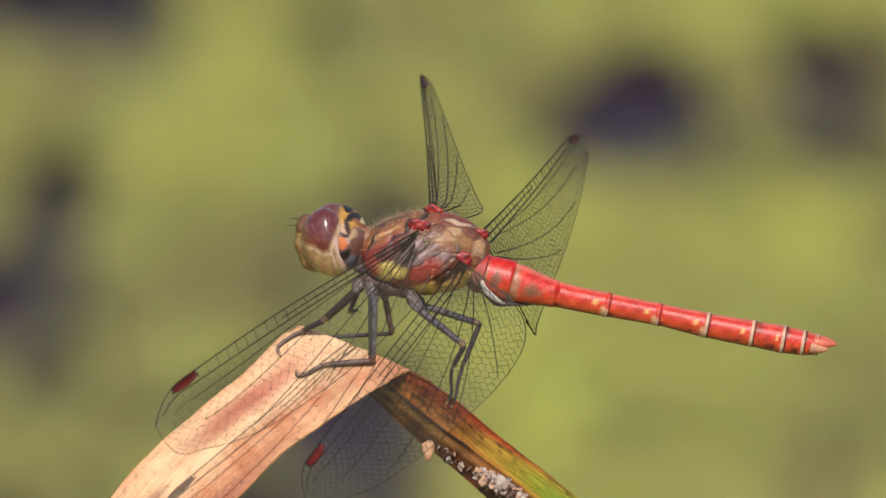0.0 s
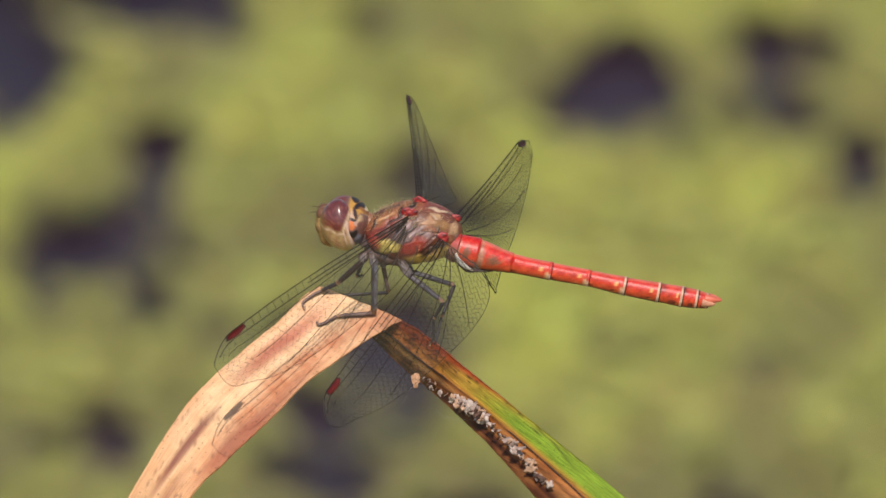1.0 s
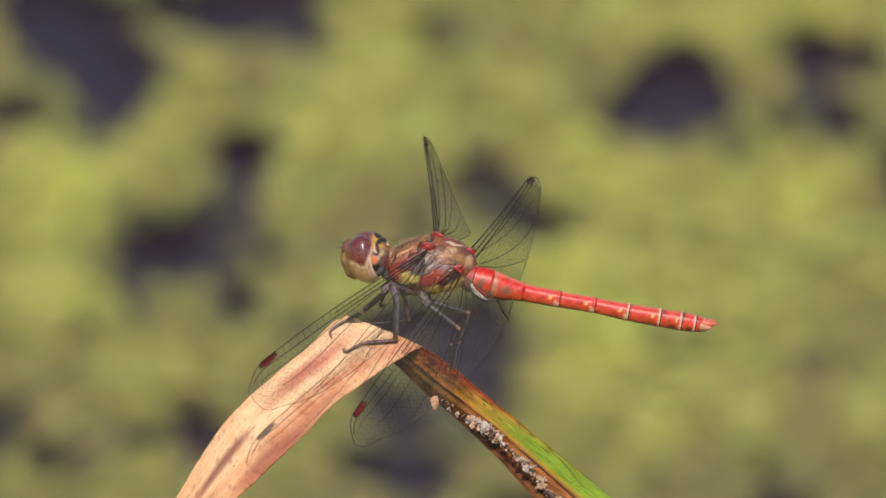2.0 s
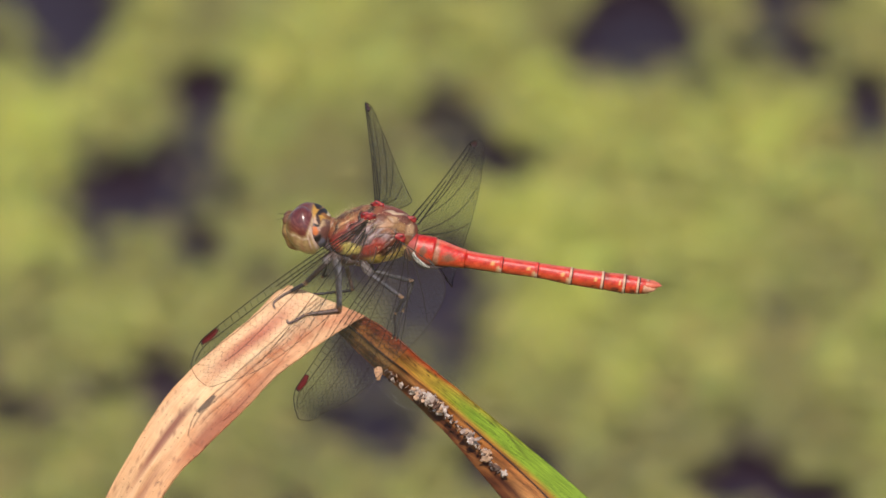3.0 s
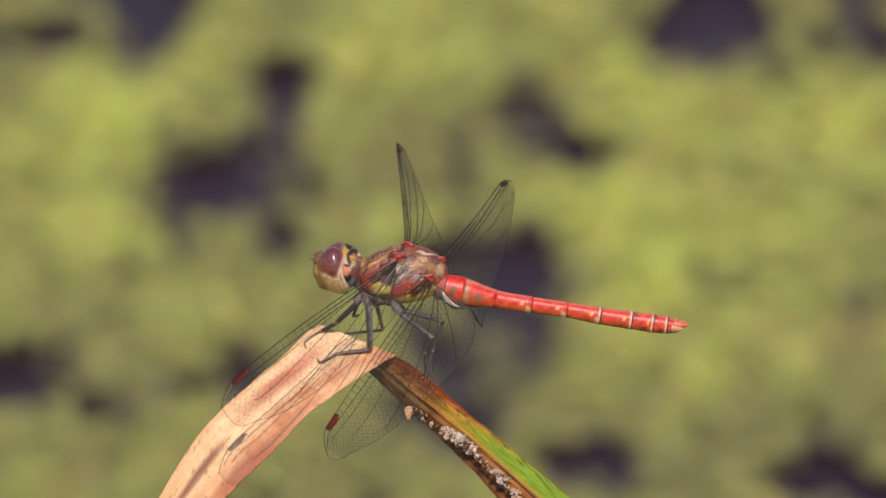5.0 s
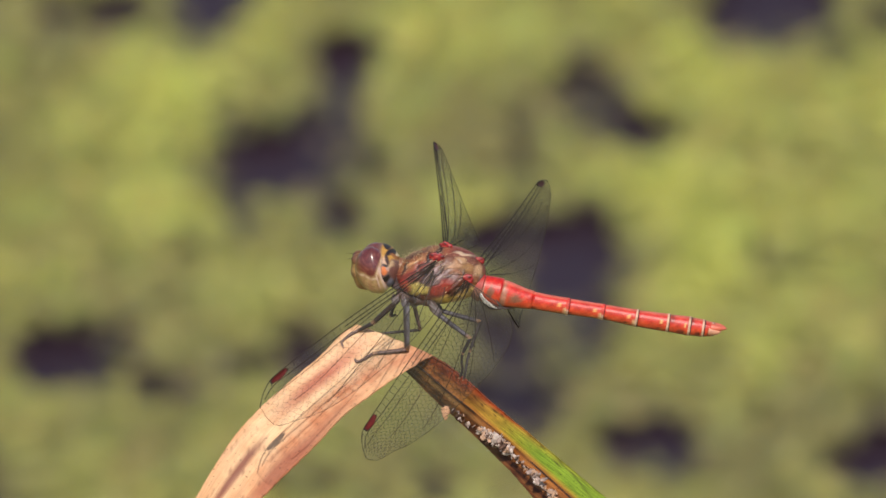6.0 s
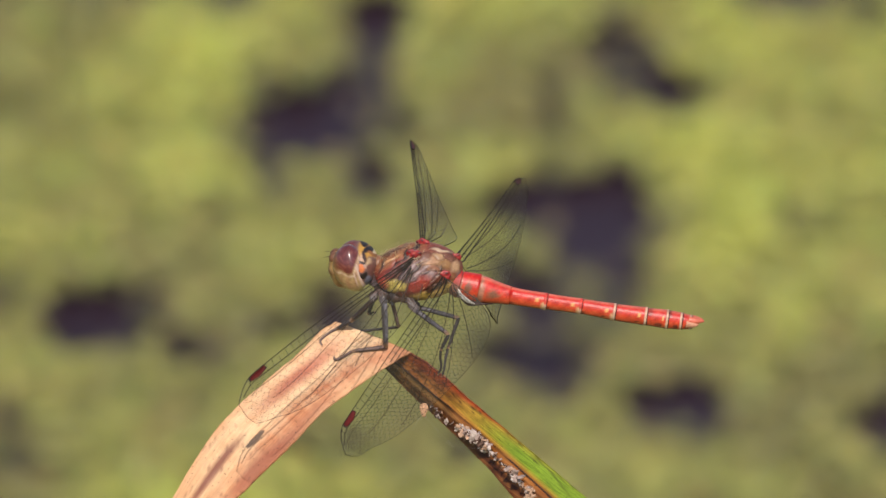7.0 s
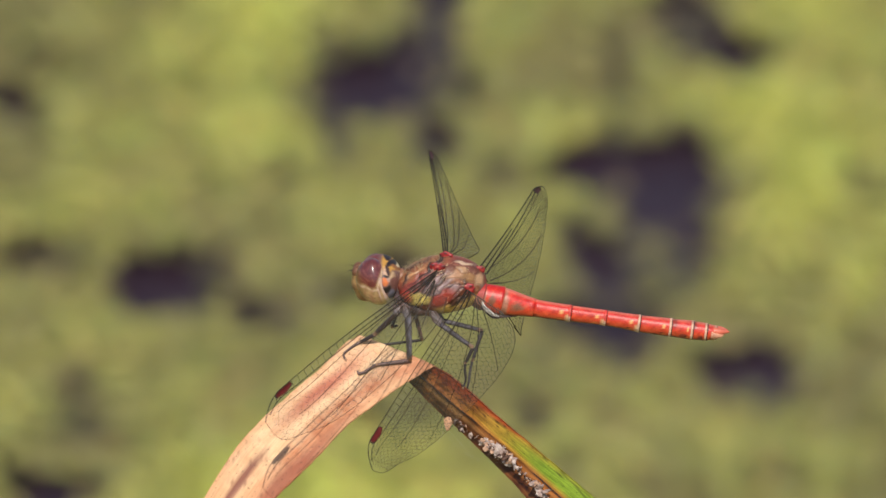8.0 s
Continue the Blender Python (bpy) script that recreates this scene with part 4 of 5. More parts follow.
def abdomen_parts(body):
    cuts = ((2.78, -1.75, 0.20), (4.94, -2.37, 0.20), (8.20, -3.26, 0.20), (11.92, -4.04, 0.10), (15.59, -4.73, 0.00), (19.10, -5.51, 0.00), (22.37, -6.12, 0.00), (24.61, -6.53, 0.00), (26.04, -6.78, 0.00), (27.02, -6.94, 0.00))
    radii = (1.42, 1.50, 0.98, 0.88, 0.82, 0.91, 0.96, 1.0, 0.90, 0.74)
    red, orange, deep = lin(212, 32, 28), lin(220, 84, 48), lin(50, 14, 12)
    path = smooth_path([(*p, r) for p, r in zip(cuts, radii)], 12)
    for i in range(len(cuts) - 1):
        rows = path[i * 12:(i + 1) * 12 + 1].copy()
        t = np.linspace(0, 1, 13)
        rows[:, 3] *= 1 + 0.04 * t ** 6 - 0.035 * (1 - t) ** 5
        v, f = tube(rows, 40, 0.92)
        ang = np.tile(np.arange(40) / 40 * 360, 13)
        s = np.repeat(t, 40)
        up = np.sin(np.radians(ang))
        lat = -np.cos(np.radians(ang))
        face = np.stack([s * 2 - 1, up], 1)
        col = red + (orange - red) * np.clip(0.78 - 1.1 * up, 0, 1)[:, None]
        wear = np.sin(s * 17 + i) * np.sin(np.radians(ang) * 5 + i * 2) + 0.6 * np.sin(s * 41 + i * 3) * np.sin(np.radians(ang) * 11)
        col = stain(col, 0.30 * np.clip(wear, 0, 1), lin(165, 40, 26))
        col = stain(col, 0.15 * np.clip(-wear, 0, 1), lin(238, 150, 105))
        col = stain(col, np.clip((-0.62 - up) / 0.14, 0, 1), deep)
        if i < 2:
            col = stain(col, 0.85 * spot(face + 0.16 * np.stack([wear, np.roll(wear, 7)], 1), 0.0, 0.25, 0.42, 0.36, 0, 0.7), lin(126, 96, 74))
            col = stain(col, 0.8 * spot(face, -0.85, 0.0, 0.25, 1.1), lin(170, 130, 105))
        if 1 < i < 7:
            col = stain(col, 0.8 * spot(face, 0.50, 0.42, 0.13, 0.2), lin(246, 196, 120))
            col = stain(col, 0.65 * spot(face, 0.45, -0.45, 0.2, 0.13), lin(240, 150, 70))
        if 1 < i < 5:
            col = stain(col, 0.9 * spot(face, 0.90, -0.30, 0.15, 0.6), lin(238, 192, 145))
            col = stain(col, 0.6 * spot(face, -0.9, -0.5, 0.16, 0.3), lin(70, 22, 18))
        # Sheen put into the colour: a paler line along the top.
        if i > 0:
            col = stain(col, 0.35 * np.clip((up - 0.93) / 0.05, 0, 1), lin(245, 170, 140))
        if 3 < i:
            col = stain(col, 0.85 * spot(face, 0.35, -0.35, 0.16, 0.13), lin(70, 20, 16))
        if i > 5:
            col = stain(col, 0.55 * spot(face, -0.72, 0.80, 0.22, 0.3), lin(70, 26, 20))
            col = stain(col, 0.7 * spot(face, 0.1, -0.35, 0.35, 0.3), lin(70, 35, 35))
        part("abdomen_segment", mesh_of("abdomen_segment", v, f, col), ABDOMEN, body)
        if 1 < i:
            e, d = rows[-1], unit(rows[-1, :3] - rows[-2, :3])
            ring = [(*(e[:3] + d * x), e[3] * k) for x, k in ((-0.19, 0.99), (-0.13, 1.018), (0.04, 1.03), (0.08, 0.95))]
            v, f = tube(ring, 32, 0.92)
            part("joint_ring", mesh_of("joint_ring", v, f, stain(np.tile(lin(222, 184, 156), (len(v), 1)), np.clip((np.sin(np.arange(len(v)) % 32 / 32 * 2 * math.pi) + 0.1) * 4, 0, 1) * (0.9 if i < 4 else 0.15), red)), ABDOMEN, body, "pale ring between two segments")
            ring = [(*(e[:3] + d * x), e[3] * k) for x, k in ((0.05, 0.95), (0.07, 0.995), (0.12, 0.995), (0.16, 0.94))]
            v, f = tube(ring, 32, 0.92)
            part("joint_band", mesh_of("joint_band", v, f, np.tile(lin(50, 18, 16) if i > 3 else lin(120, 30, 22), (len(v), 1))), ABDOMEN, body, "dark band between two segments")
    for end, start in (((28.48, -6.90, 0.35), (26.77, -6.73, 0.38)), ((28.34, -6.74, -0.40), (26.71, -6.57, -0.40))):
        v, f = tube(smooth_path([(*start, 0.46), (*((np.array(start) + end) / 2), 0.36), (*end, 0.06)], 6), 12)
        part("tail_clasper", mesh_of("tail_clasper", v, f, np.tile(lin(222, 112, 88), (len(v), 1))), ABDOMEN, body)
    v, f = tube(smooth_path([(*(26.52, -7.06, 0.50), 0.44), (*(27.25, -7.22, 0.50), 0.32), (*(27.83, -7.22, 0.40), 0.08)], 6), 12)
    part("lower_appendage", mesh_of("lower_appendage", v, f, np.tile(lin(214, 150, 118), (len(v), 1))), ABDOMEN, body)
    # A narrow waist joins the first segment to the thorax.
    v, f = tube(smooth_path([(*(1.30, -1.20, 0.10), 0.90), (*(1.95, -1.45, 0.15), 1.18), (*(2.50, -1.66, 0.20), 1.38), (*(2.86, -1.78, 0.20), 1.50), (*(3.05, -1.84, 0.20), 1.42)], 6), 36, 0.92)
    ring = np.tile(np.sin(np.arange(36) / 36 * 2 * math.pi), len(v) // 36)
    col = stain(np.tile(lin(146, 96, 80), (len(v), 1)), np.clip((ring - 0.25) * 3, 0, 1), lin(178, 44, 34))
    col = stain(col, 0.7 * np.clip((np.repeat(np.arange(len(v) // 36), 36) / (len(v) // 36) - 0.80) * 9, 0, 1), lin(84, 40, 34))
    part("waist", mesh_of("waist", v, f, col), CHITIN, body, "beige first ring of the abdomen")
    # The pale scute and the genital hook under the second segment.
    v, f = tube(smooth_path([(*(2.61, -1.92, 1.20), 0.14), (*(3.02, -2.89, 1.50), 0.24), (*(3.71, -3.55, 1.30), 0.2), (*(4.44, -3.96, 1.00), 0.06)], 6), 12, 0.5)
    part("pale_scute", mesh_of("pale_scute", v, f, np.tile(lin(225, 215, 205), (len(v), 1))), CHITIN, body, "whitish plate at the root of the abdomen")
    v, f = tube(smooth_path([(*(3.10, -3.22, 0.90), 0.22), (*(3.92, -3.87, 0.80), 0.26), (*(4.94, -3.96, 0.40), 0.16), (*(6.37, -4.00, 0.20), 0.08)], 6), 10)
    part("belly_ridge", mesh_of("belly_ridge", v, f, np.tile(lin(70, 45, 45), (len(v), 1))), CHITIN, body)


def leg(body, label, points, radii, tones, spines=5, seed=0):
    """Femur, tibia and foot, each with fine spines."""
    joints = [np.array(p) for p in points]
    names = ("femur", "tibia", "foot")
    leg_ob = None
    for i, name in enumerate(names):
        seg = joints[i:i + 2] if i < 2 else joints[2:]
        if len(seg) < 2:
            continue
        r0, r1 = (0.68, 0.62, 0.6)[i] * radii[i], (0.68, 0.62, 0.6)[i] * radii[i + 1]
        mids = smooth_path([(*p, r) for p, r in zip(seg, np.linspace(r0, r1, len(seg)))], 7)
        mids[:, 3] *= 1 + 0.12 * np.sin(np.linspace(0, math.pi, len(mids)))
        v, f = tube(mids, 10)
        col = np.tile(tones[i], (len(v), 1))
        edge = np.repeat(np.linspace(0, 1, len(mids)), 10)
        ring = np.tile(np.arange(10), len(mids))
        col = stain(col, 0.7 * ((ring > 5)), lin(38, 30, 32))
        col = stain(col, 0.5 * np.clip(np.sin(edge * 23 + ring * 1.9 + seed) * 2 - 0.8, 0, 1), lin(66, 50, 48))
        col = stain(col, 0.8 * np.clip((edge - 0.90) / 0.05, 0, 1), lin(215, 165, 125))
        ob = part(name if leg_ob else "leg", mesh_of(name, v, f, col), LEG, leg_ob or body, label if not leg_ob else "")
        leg_ob = leg_ob or ob
        if i < 2:
            rng = np.random.default_rng(seed + i)
            V, Fc = [], []
            for k in range(spines * 2):
                j = 3 + int(rng.random() * (len(mids) - 4))
                p, d = mids[j, :3], unit(mids[j, :3] - mids[j - 1, :3])
                out = unit(np.cross(d, (0, 0, 1)) * rng.choice((-1, 1)) + d * 0.8 + rng.normal(0, 0.3, 3))
                o, x = len(V), np.cross(out, d)
                V += [p + x * 0.03, p - x * 0.03, p + d * 0.05, p + out * 0.62]
                Fc += [(o, o + 1, o + 3), (o + 1, o + 2, o + 3), (o + 2, o, o + 3)]
            tagged(part("bristle", mesh_of("bristle", V, Fc, np.tile(lin(30, 24, 24), (len(V), 1)), smooth=False), LEG, leg_ob), kind="stuff")
    return leg_ob


NECK = np.array((-6.04, -0.20, -0.20))


def head_part(body):
    """The head turns on the neck, so its meshes are laid out round that point."""
    c = np.array((-7.82, 0.80, -0.15)) - NECK
    f_, l_, u_ = unit((-0.95, -0.15, -0.22)), unit((-0.18, -0.38, 0.90)), None
    l_ = unit(l_ - f_ * (l_ @ f_))
    u_ = np.cross(l_, f_)
    u_ = u_ if u_[1] > 0 else -u_
    big = 1.08
    f_, l_, u_ = f_ * big, l_ * big, u_ * big
    v, f, u = blob(c - f_ * 0.12, (f_ * 2.12, l_ * 2.45, u_ * 2.25), 80, 100)
    q = warp((v - c)[:, :2] / big + (-7.92, 0.53), 6, 0.3, 0.12)
    col = np.tile(lin(120, 50, 46), (len(v), 1))
    col = stain(col, np.clip((-0.1 - u[:, 0]) * 4, 0, 1), lin(124, 92, 84))
    near = u[:, 1] > -0.45
    for (x, y), rx, ry, turn, tone in (((-6.75, 1.95), 0.95, 0.95, 0, lin(196, 144, 62)), ((-5.88, 1.84), 0.42, 0.75, 0, lin(228, 206, 166)), ((-6.61, 1.84), 0.50, 0.34, 30, lin(32, 18, 16)), ((-7.02, 2.49), 0.45, 0.3, -30, lin(36, 20, 18)),
                                       ((-6.29, 2.49), 0.25, 0.35, 20, lin(40, 22, 18)), ((-6.20, 1.43), 0.5, 0.22, -20, lin(150, 96, 50)), ((-7.35, 1.18), 0.32, 0.42, 0, lin(214, 170, 138)), ((-7.02, 1.35), 0.16, 0.4, 20, lin(60, 30, 26)),
                                       ((-7.35, 0.20), 0.36, 0.34, 0, lin(226, 124, 66)), ((-6.98, 0.45), 0.2, 0.45, 10, lin(200, 160, 140)), ((-6.61, 0.69), 0.35, 0.2, -20, lin(200, 168, 128)), ((-7.27, 0.82), 0.35, 0.22, 0, lin(32, 18, 16)), ((-7.22, -0.49), 0.42, 0.24, 0, lin(32, 18, 16)), ((-6.78, -1.27), 0.55, 0.65, 0, lin(130, 128, 146)),
                                       ((-6.37, 0.04), 0.5, 0.7, 10, lin(120, 76, 66))):
        col = stain(col, spot(q, x, y, rx, ry, turn, 0.3) * near, tone)
    head = part("head", mesh_of("head", v, f, col), CHITIN, body, "head with large red-brown eyes", origin=NECK)

    def eye(name, sign, label):
        cen = c + l_ * (1.05 * sign) + u_ * (0.10 if sign > 0 else -0.42) + f_ * 0.12
        v, f, u = blob(cen, (f_ * 1.98, l_ * 1.62, u_ * 2.45), 70, 90, lambda u: 1 - 0.08 * np.clip(-u[:, 2], 0, 1) * np.clip(u[:, 0], 0, 1) - 0.34 * np.clip(-u[:, 0] - 0.15, 0, 1))
        x, h = u[:, 0], u[:, 2]
        top, low = lin(112, 40, 34), lin(200, 164, 112)
        # The maroon cap comes down to a blunt wedge, framed by a pale seam.
        edge = np.minimum(h - 0.02 - 0.38 * x + 0.04 * np.sin(x * 11), (x + 0.10 + 0.62 * np.clip(h - 0.05, 0, 1) * 1.2) * 1.1)
        t = np.clip(edge / 0.14 + 0.5, 0, 1)
        col = low + (top - low) * t[:, None]
        col = stain(col, 0.45 * np.clip((h - 0.25) * 2, 0, 1) * t, lin(104, 58, 56))
        mottle = np.sin(x * 13 + 3 * np.sin(h * 7)) * np.sin(h * 15 + 2 * np.sin(x * 9))
        col = stain(col, 0.35 * np.clip(mottle, 0, 1), lin(86, 44, 36))
        col = stain(col, 0.25 * np.clip(-mottle, 0, 1), lin(182, 120, 92))
        col = stain(col, 0.75 * np.clip((x - 0.45) * 3, 0, 1) * np.clip(1.1 - h, 0, 1), lin(150, 108, 62))
        col = stain(col, 0.6 * np.clip(1 - np.abs(edge + 0.10) / 0.07, 0, 1), lin(238, 212, 190))
        band = 0.5 + 0.5 * np.sin((x * 1.0 + h * 0.35) * 17 + np.sin(h * 6))
        col = stain(col, 0.5 * (1 - t) * np.clip(band * 1.6 - 0.6, 0, 1), lin(168, 112, 86))
        col = stain(col, 0.7 * np.clip((-h - 0.55) * 4, 0, 1), lin(200, 178, 115))
        # Painted reflections: pink-white stripes down the eye's rear, a dark nick between.
        col = stain(col, 0.8 * np.clip(1 - np.abs(x + 0.40) / 0.12, 0, 1) * np.clip((0.42 - h) * 4, 0, 1), lin(240, 208, 200))
        col = stain(col, 0.7 * np.clip(1 - np.abs(x + 0.16) / 0.06, 0, 1) * np.clip((0.05 - h) * 6, 0, 1) * np.clip((h + 0.7) * 4, 0, 1), lin(236, 205, 190))
        col = stain(col, 0.8 * np.clip(1 - np.abs(x + 0.26) / 0.05, 0, 1) * np.clip(1 - np.abs(h + 0.10) / 0.16, 0, 1) * 1.5, lin(120, 60, 50))
        col = stain(col, 0.7 * np.clip((x - 0.62) * 5, 0, 1) * np.clip((0.45 - h) * 3, 0, 1), lin(160, 112, 70))
        col = stain(col, 0.8 * np.clip((-x - 0.66) / 0.15, 0, 1) * np.clip((0.6 - h), 0, 1), lin(214, 150, 105))
        part(name, mesh_of(name, v, f, col), EYE, head, label)

    eye("left_eye", 1, "glossy compound eye, maroon above and pale below")
    eye("right_eye", -1, "glossy compound eye, maroon above and pale below")
    # Frons, a rounded nose with two shining bumps, and the pale face below.
    for sgn in (1, -1):
        v, f, u = blob(c + f_ * 1.74 + u_ * 1.22 + l_ * 0.40 * sgn, (f_ * 0.60, l_ * 0.70, u_ * 0.62), 18, 24)
        part("frons", mesh_of("frons", v, f, stain(np.tile(lin(118, 76, 50), (len(v), 1)), np.clip(0.2 - u[:, 2], 0, 1), lin(160, 120, 72))), CHITIN, head, "olive-brown forehead bump")
    v, f, u = blob(c + f_ * 1.62 - u_ * 0.25, (f_ * 1.12, l_ * 1.6, u_ * 1.95), 40, 50, lambda u: 1 + 0.04 * np.sin(u[:, 2] * 9))
    part("face", mesh_of("face", v, f, stain(np.tile(lin(176, 136, 82), (len(v), 1)), 0.6 * np.clip(np.sin(u[:, 2] * 9), 0, 1), lin(122, 76, 50))), CHITIN, head, "pale yellowish face")
    v, f, u = blob(c + f_ * 0.75 - u_ * 1.75, (f_ * 0.9, l_ * 1.2, u_ * 0.62), 20, 26)
    part("jaw", mesh_of("jaw", v, f, np.tile(lin(200, 165, 95), (len(v), 1))), CHITIN, head)
    for sgn in (1, -1):
        a = c + f_ * 2.1 + u_ * 1.5 + l_ * 0.5 * sgn
        v, f = tube(smooth_path([(*a, 0.05), (*(a + f_ * 0.45 + u_ * 0.12 + l_ * 0.15 * sgn), 0.022), (*(a + f_ * 0.9 + u_ * 0.1 + l_ * 0.3 * sgn), 0.008)], 5), 6)
        part("antenna", mesh_of("antenna", v, f, np.tile(lin(35, 28, 25), (len(v), 1))), LEG, head)
    return head


def hairs(body):
    """Short pale hair on the thorax and behind the head."""
    rng = np.random.default_rng(8)
    V, Fc = [], []
    up = unit((0.24, 0.87, 0.43))
    for k in range(1200):
        a = rng.uniform(-0.5, 1.0)
        th = rng.normal(0.3, 0.75)
        d = unit(up * math.cos(th) + L * math.sin(th))
        c = np.array((-1.39, -0.24, 0.00)) + unit((-0.93, 0.10, 0.05)) * 4.5 * a
        rr = math.sqrt(max(0.05, 1 - a * a * 0.95)) * (1 - 0.03 * max(0, a))
        p = c + (up * math.cos(th) * 3.0 + L * math.sin(th) * 2.7) * rr
        out = unit(d + F * 0.35 + rng.normal(0, 0.6, 3)) * rng.uniform(0.35, 1.05) * (0.4 if a < 0.15 else 1.0)
        x = unit(np.cross(out, (0.1, 0.2, 1))) * 0.006
        o = len(V)
        V += [p + x, p - x, p + (0, 0, 0.02), p + out]
        Fc += [(o, o + 1, o + 3), (o + 1, o + 2, o + 3), (o + 2, o, o + 3)]
    tagged(part("hair", mesh_of("hair", V, Fc, smooth=False), HAIR, body, "short pale downy hair"), kind="stuff")
    # Flat-lying down on the flank, pale and dark, combed along the sutures.
    for name, material, count, label in (("flank_hair", HAIR, 260, "pale hair lying on the flank"), ("dark_hair", VEIN, 420, "dark hair lying on the flank")):
        V, Fc = [], []
        for k in range(count):
            x, y = rng.uniform(-2.6, 2.6), rng.normal(0.2, 1.1)
            p, q = on_thorax(x, y), on_thorax(x + 0.1, y + 0.078)
            if abs(y) > 1.9 or p[2] < 0.4 or q[2] < 0.4:
                continue
            d = unit(q - p + rng.normal(0, 0.035, 3)) * rng.uniform(0.2, 0.6) * rng.choice((-1, 1))
            w = unit(np.cross(d, (0, 0, 1))) * rng.uniform(0.004, 0.011)
            up = unit(p - np.array((-1.39, -0.24, 0.00))) * 0.04
            o = len(V)
            V += [p + up + w, p + up - w, p + up * 2.2 + d]
            V += [p - up + w * 0.5]
            Fc += [(o, o + 1, o + 2), (o + 1, o + 3, o + 2), (o + 3, o, o + 2)]
        tagged(part(name, mesh_of(name, V, Fc, smooth=False), material, body, label), kind="stuff")


def dragonfly():
    body = new("dragonfly")
    body.matrix_basis = PERCH
    tagged(body, "red-bodied dragonfly perched on a bent leaf, wings held forwards", "dragonfly")
    thorax_part(body)
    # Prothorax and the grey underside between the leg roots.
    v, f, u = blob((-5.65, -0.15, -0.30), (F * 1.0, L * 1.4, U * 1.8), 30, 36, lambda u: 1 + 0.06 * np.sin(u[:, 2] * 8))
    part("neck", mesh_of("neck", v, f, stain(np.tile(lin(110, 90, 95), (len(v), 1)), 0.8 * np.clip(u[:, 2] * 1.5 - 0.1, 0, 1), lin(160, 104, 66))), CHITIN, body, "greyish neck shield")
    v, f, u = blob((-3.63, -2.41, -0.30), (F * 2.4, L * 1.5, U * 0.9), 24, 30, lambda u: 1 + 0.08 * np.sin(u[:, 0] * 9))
    part("underside", mesh_of("underside", v, f, stain(np.tile(lin(96, 66, 56), (len(v), 1)), 0.6 * np.clip(np.sin(u[:, 0] * 9), 0, 1), lin(60, 48, 50))), CHITIN, body)
    for p, q, r in (((-5.87, -2.28, 0.90), (-6.28, -3.06, 1.00), 0.62), ((-5.26, -2.41, 1.20), (-5.05, -3.55, 1.50), 0.66), ((-4.74, -2.49, -0.40), (-4.17, -3.47, -0.70), 0.6),
                    ((-2.53, -3.06, 1.20), (-1.71, -4.36, 1.20), 0.70), ((-2.37, -2.98, -0.40), (-1.47, -4.08, -0.50), 0.6), ((-6.29, -2.33, -1.00), (-6.25, -3.23, -1.20), 0.5)):
        p, q = np.array(p), np.array(q)
        ax = unit(q - p)
        sd = unit(np.cross(ax, (0, 0, 1)))
        v, f, u = blob((p + q) / 2, (ax * np.linalg.norm(q - p) * 0.72, sd * r * 0.68, np.cross(ax, sd) * r * 0.68), 20, 24, lambda u: 1 + 0.07 * np.sin(u[:, 1] * 8 + u[:, 0] * 6))
        part("coxa", mesh_of("coxa", v, f, stain(np.tile(lin(124, 112, 112), (len(v), 1)), np.clip(0.35 - 0.8 * u[:, 0] + 0.3 * np.sin(u[:, 1] * 9), 0, 0.8), lin(92, 66, 58))), CHITIN, body, "grey hairy root of a leg")
    # Plates of the back between the wings.
    rng = np.random.default_rng(2)
    for p, r in ((on_thorax(*(-1.71, 1.59)), 0.72), (on_thorax(*(-0.65, 2.69)), 0.62), (on_thorax(*(1.27, -0.73)), 0.74), (on_thorax(*(2.73, 1.10)), 0.5)):
        ph = rng.uniform(0, 6, 3)
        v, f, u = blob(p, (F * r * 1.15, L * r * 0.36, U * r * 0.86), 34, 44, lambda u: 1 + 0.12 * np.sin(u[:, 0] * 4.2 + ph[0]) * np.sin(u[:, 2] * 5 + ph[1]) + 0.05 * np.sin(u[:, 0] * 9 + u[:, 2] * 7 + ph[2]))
        col = np.tile(lin(160, 18, 26), (len(v), 1))
        n1 = np.sin(u[:, 0] * 5 + ph[1]) * np.sin(u[:, 2] * 6 + ph[0])
        col = stain(stain(col, 0.85 * np.clip(n1 * 2.5 - 0.9, 0, 1), lin(60, 24, 24)), 0.5 * np.clip(-n1 * 2 - 0.9, 0, 1), lin(225, 130, 95))
        part("wing_root", mesh_of("wing_root", v, f, col), CHITIN, body, "bright red wing root")
    abdomen_parts(body)
    head = head_part(body)
    hairs(body)
    grey, dark, mid = lin(142, 136, 147), lin(54, 44, 46), lin(132, 102, 94)
    leg(body, "grey-black middle leg standing on the leaf", ((-5.05, -3.34, 1.60), (-5.10, -8.08, -1.05), (-8.70, -8.35, -0.68), (-9.76, -8.94, -0.60), (-10.45, -9.14, -0.58), (-10.61, -8.75, -0.66)), (0.50, 0.36, 0.26, 0.18), (grey, mid, mid), seed=1)
    leg(body, "dark front leg stretched to the leaf", ((-5.87, -2.73, 1.20), (-8.65, -5.18, -0.60), (-10.18, -5.93, -1.60), (-10.99, -6.33, -1.50), (-11.92, -7.06, -1.38), (-11.75, -7.71, -1.14)), (0.42, 0.36, 0.26, 0.16), (lin(58, 38, 34), dark, mid), 9, seed=3)
    leg(body, "grey far middle leg", ((-4.25, -3.23, -0.80), (-3.68, -6.10, -2.40), (-8.76, -6.42, -2.40), (-9.65, -6.58, -1.60)), (0.34, 0.26, 0.17, 0.1), (mid, dark, dark), seed=5)
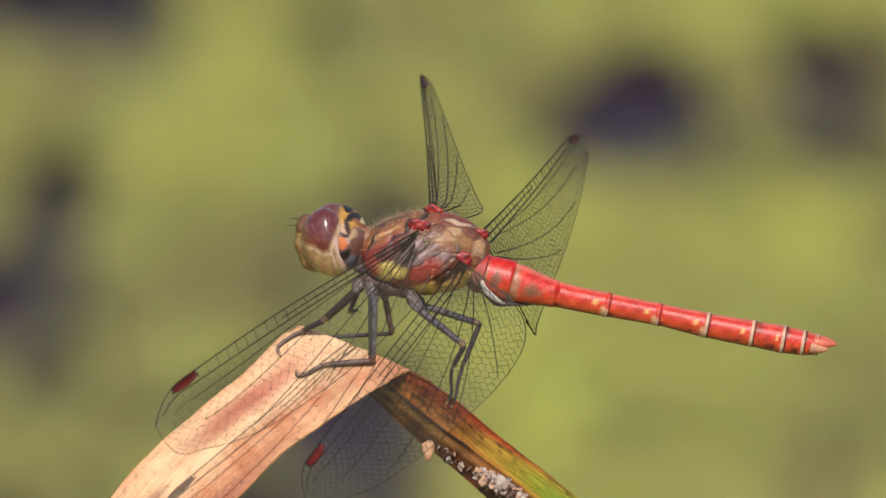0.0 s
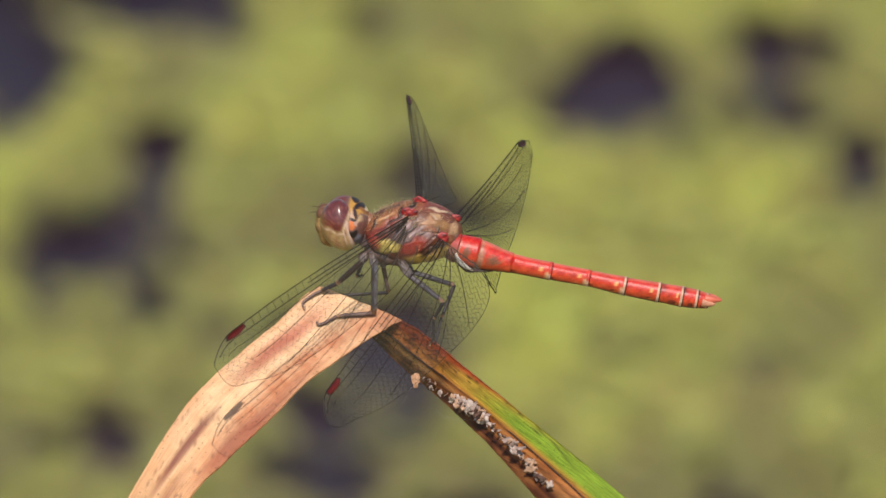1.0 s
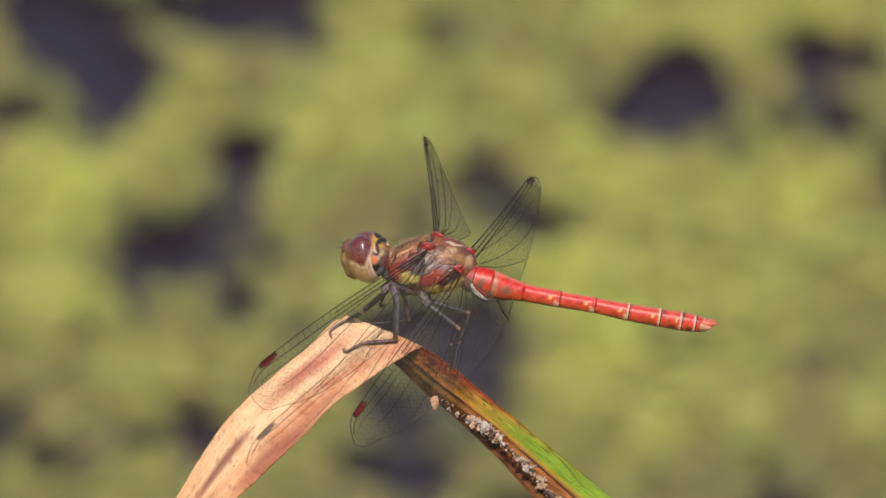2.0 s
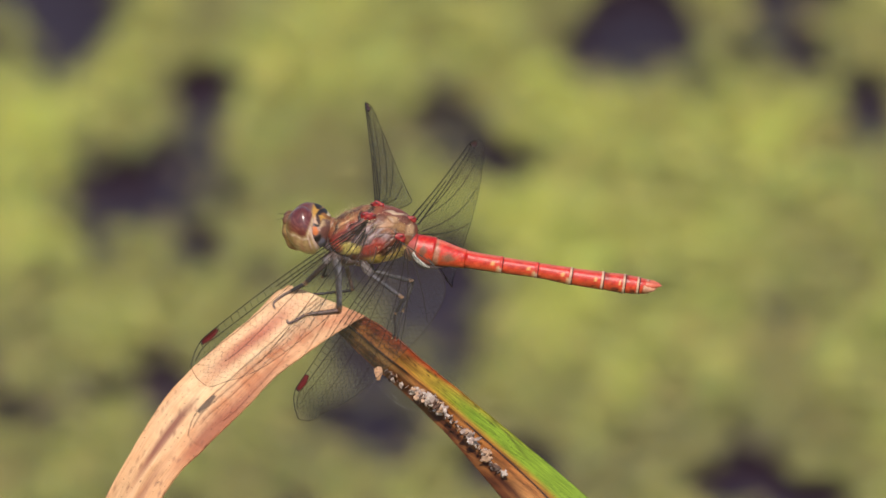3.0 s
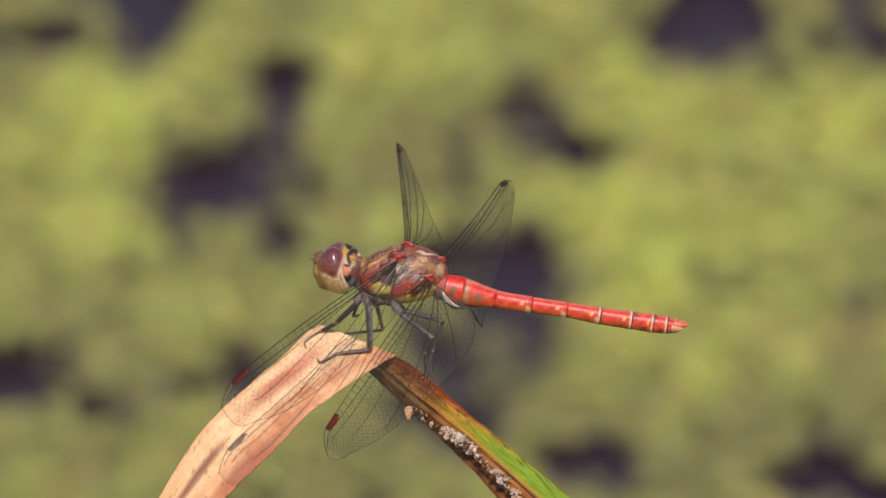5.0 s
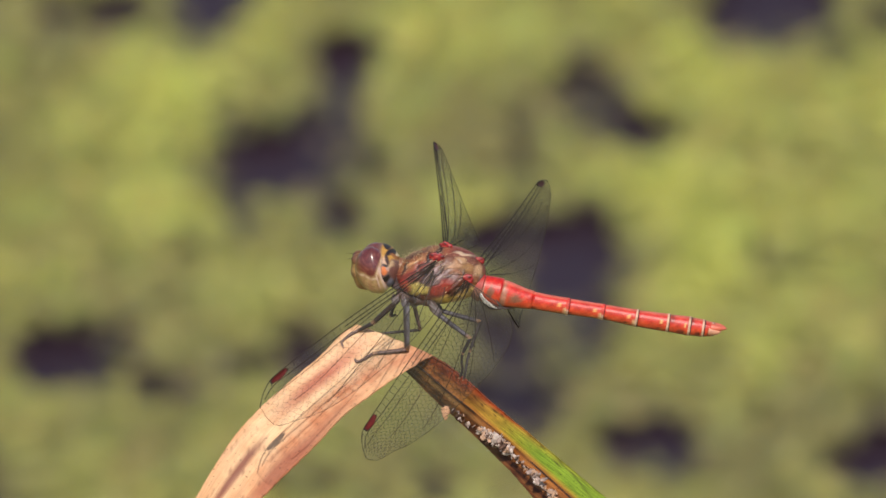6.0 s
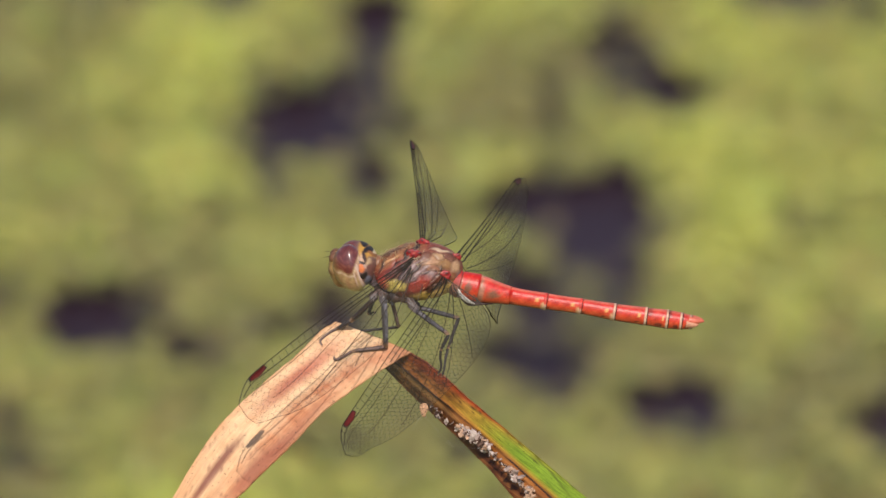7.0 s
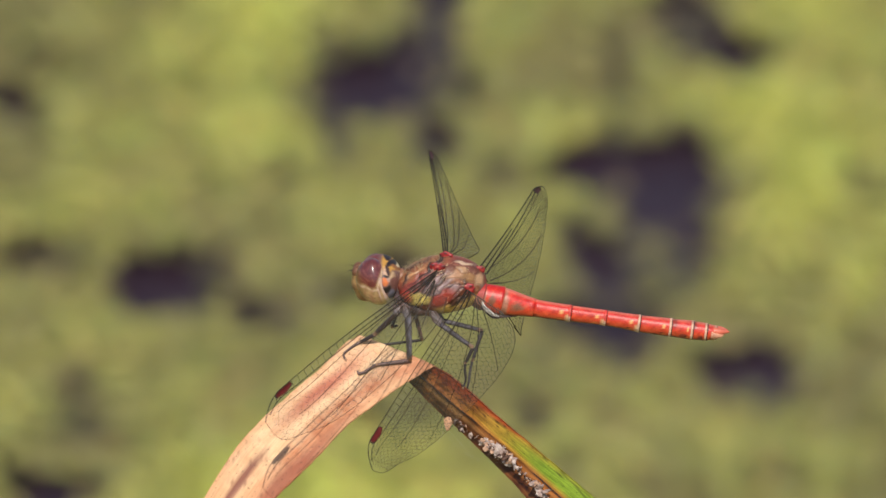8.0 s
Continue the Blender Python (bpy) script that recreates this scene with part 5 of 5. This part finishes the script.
    leg(body, "grey-black hind leg reaching down to the leaf", ((-1.88, -4.24, 1.20), (1.55, -6.96, 2.40), (0.65, -8.60, 2.00), (0.57, -9.41, 1.80), (0.61, -10.35, 1.60), (0.24, -11.21, 1.50)), (0.42, 0.32, 0.24, 0.15), (lin(92, 85, 93), dark, dark), seed=7)
    leg(body, "grey-black far hind leg", ((-1.59, -4.04, -0.60), (2.66, -5.39, -1.00), (1.39, -8.53, 0.60), (1.14, -9.42, 1.00), (0.90, -10.64, 1.40), (0.65, -11.46, 1.20)), (0.36, 0.32, 0.24, 0.15), (lin(92, 85, 93), dark, dark), seed=9)
    leg(body, "dark far front leg folded behind the head", ((-6.21, -3.23, -1.20), (-6.79, -4.58, -1.80), (-6.13, -4.38, -2.00)), (0.26, 0.22, 0.15, 0.1), (dark, dark, dark), 2, seed=11)
    wing("near_forewing", (-1.71, 1.34, 2.60), (-21.42, -11.36, 18.50), np.array((2.78, -4.94, -0.93)) * 1.14, False, body, (0.815, 0.90), "clear forewing, dark-veined, with a red spot", 0.5, 1, 1.6)
    wing("near_hindwing", (1.26, -0.86, 2.50), (-11.32, -17.32, 18.50), np.array((5.9, -3.9, 0.15)) * 1.05, True, body, (0.80, 0.885), "clear broad hindwing, dark-veined, with a red spot", 0.1, 2, 1.9)
    wing("far_forewing", (-0.90, 2.65, -1.20), (-1.70, 12.72, -25.00), (3.9, -0.95, -1.6), False, body, (0.925, 0.99), "clear forewing seen almost edge on", -0.12, 3, 0.1,
         ((0, 0.55), (0.04, 0.74), (0.09, 0.94), (0.125, 0.99), (0.16, 0.94), (0.25, 0.84), (0.42, 0.67), (0.755, 0.39), (0.92, 0.24), (0.975, 0.14), (1, 0.03)))
    wing("far_hindwing", (2.74, 1.19, -1.20), (9.84, 8.97, -25.00), (3.8, -7.5, -0.97), True, body, (0.895, 0.955), "clear broad hindwing, dark-veined", -0.2, 4, 0.9,
         ((0, 0.85), (0.015, 1.0), (0.06, 0.95), (0.25, 0.82), (0.5, 0.67), (0.75, 0.48), (0.9, 0.32), (0.97, 0.18), (1, 0.03)))
    return body, head


insect, head = dragonfly()
# The lens is focused on the insect, with a wide aperture.
cam.data.dof.use_dof = True
cam.data.dof.focus_object = insect
cam.data.dof.aperture_fstop = 62


# ---- movement ----
def motions():
    """The weed drifts slowly over the pond; the insect leans on its legs and tips its head once."""
    walk(weed, [
        (0.0, pose(-0.0220, 0.0622, 0)),
        (0.5, pose(-0.0231, 0.0461, 0)),
        (1.0, pose(-0.0202, 0.0466, 0)),
        (1.5, pose(-0.0227, 0.0480, 0)),
        (1.7, pose(-0.0183, 0.0447, 0)),
        (2.8, pose(-0.0038, 0.0001, 0)),
        (3.0, pose(-0.0036, 0.0021, 0)),
        (3.5, pose(-0.0009, -0.0023, 0)),
        (4.0, pose(-0.0000, 0.0000, 0)),
        (4.5, pose(0.0022, -0.0018, 0)),
        (4.7, pose(0.0021, -0.0020, 0)),
        (5.8, pose(0.0023, -0.0074, 0)),
        (6.0, pose(0.0042, -0.0054, 0)),
        (6.5, pose(0.0048, 0.0045, 0)),
        (7.0, pose(0.0060, 0.0004, 0)),
        (7.5, pose(0.0160, 0.0020, 0)),
        (8.0, pose(0.0155, 0.0059, 0)),
    ])
    pivot = Vector((-4.5, -7.0, -1.0)) * 0.001
    walk(insect, [(t, PERCH @ Matrix.Translation(pivot) @ pose(0, 0, 0, a, b, c) @ Matrix.Translation(-pivot)) for t, a, b, c in (
        (0.0, 0.00, 0.00, 0.00),
        (0.5, 0.32, 0.64, 0.15),
        (1.0, 0.25, 0.84, 0.15),
        (1.5, 0.05, 0.79, 0.31),
        (1.7, 0.00, 0.81, 0.47),
        (3.0, -0.30, -0.54, 2.32),
        (3.5, -0.46, -0.72, 2.46),
        (4.0, -0.62, -0.88, 2.49),
        (4.5, -0.72, -0.87, 2.47),
        (4.7, -0.81, -0.88, 2.50),
        (6.0, -0.59, -0.21, 1.88),
        (6.5, -1.29, -0.07, 2.67),
        (7.0, -1.20, -0.05, 2.67),
        (7.5, -0.97, 0.59, 3.12),
        (8.0, -0.78, 0.57, 3.07),
    )])
    rest = pose(*(NECK * 0.001))
    axis, side = Vector(unit(F * 0.93 + U * 0.1)), Vector(unit((-0.2, -0.39, 0.9)))

    def tip(roll, nod, yaw):
        return rest @ Matrix.Rotation(radians(yaw), 4, Vector(U)) @ Matrix.Rotation(radians(roll), 4, axis) @ Matrix.Rotation(radians(nod), 4, side)
    walk(head, [(0.0, rest), (7.2, rest), (7.3, tip(-38, 10, 24)), (7.4, tip(-42, 12, 28)), (7.5, tip(-2, 1, 1)), (7.6, rest), (8.0, rest)])


motions()
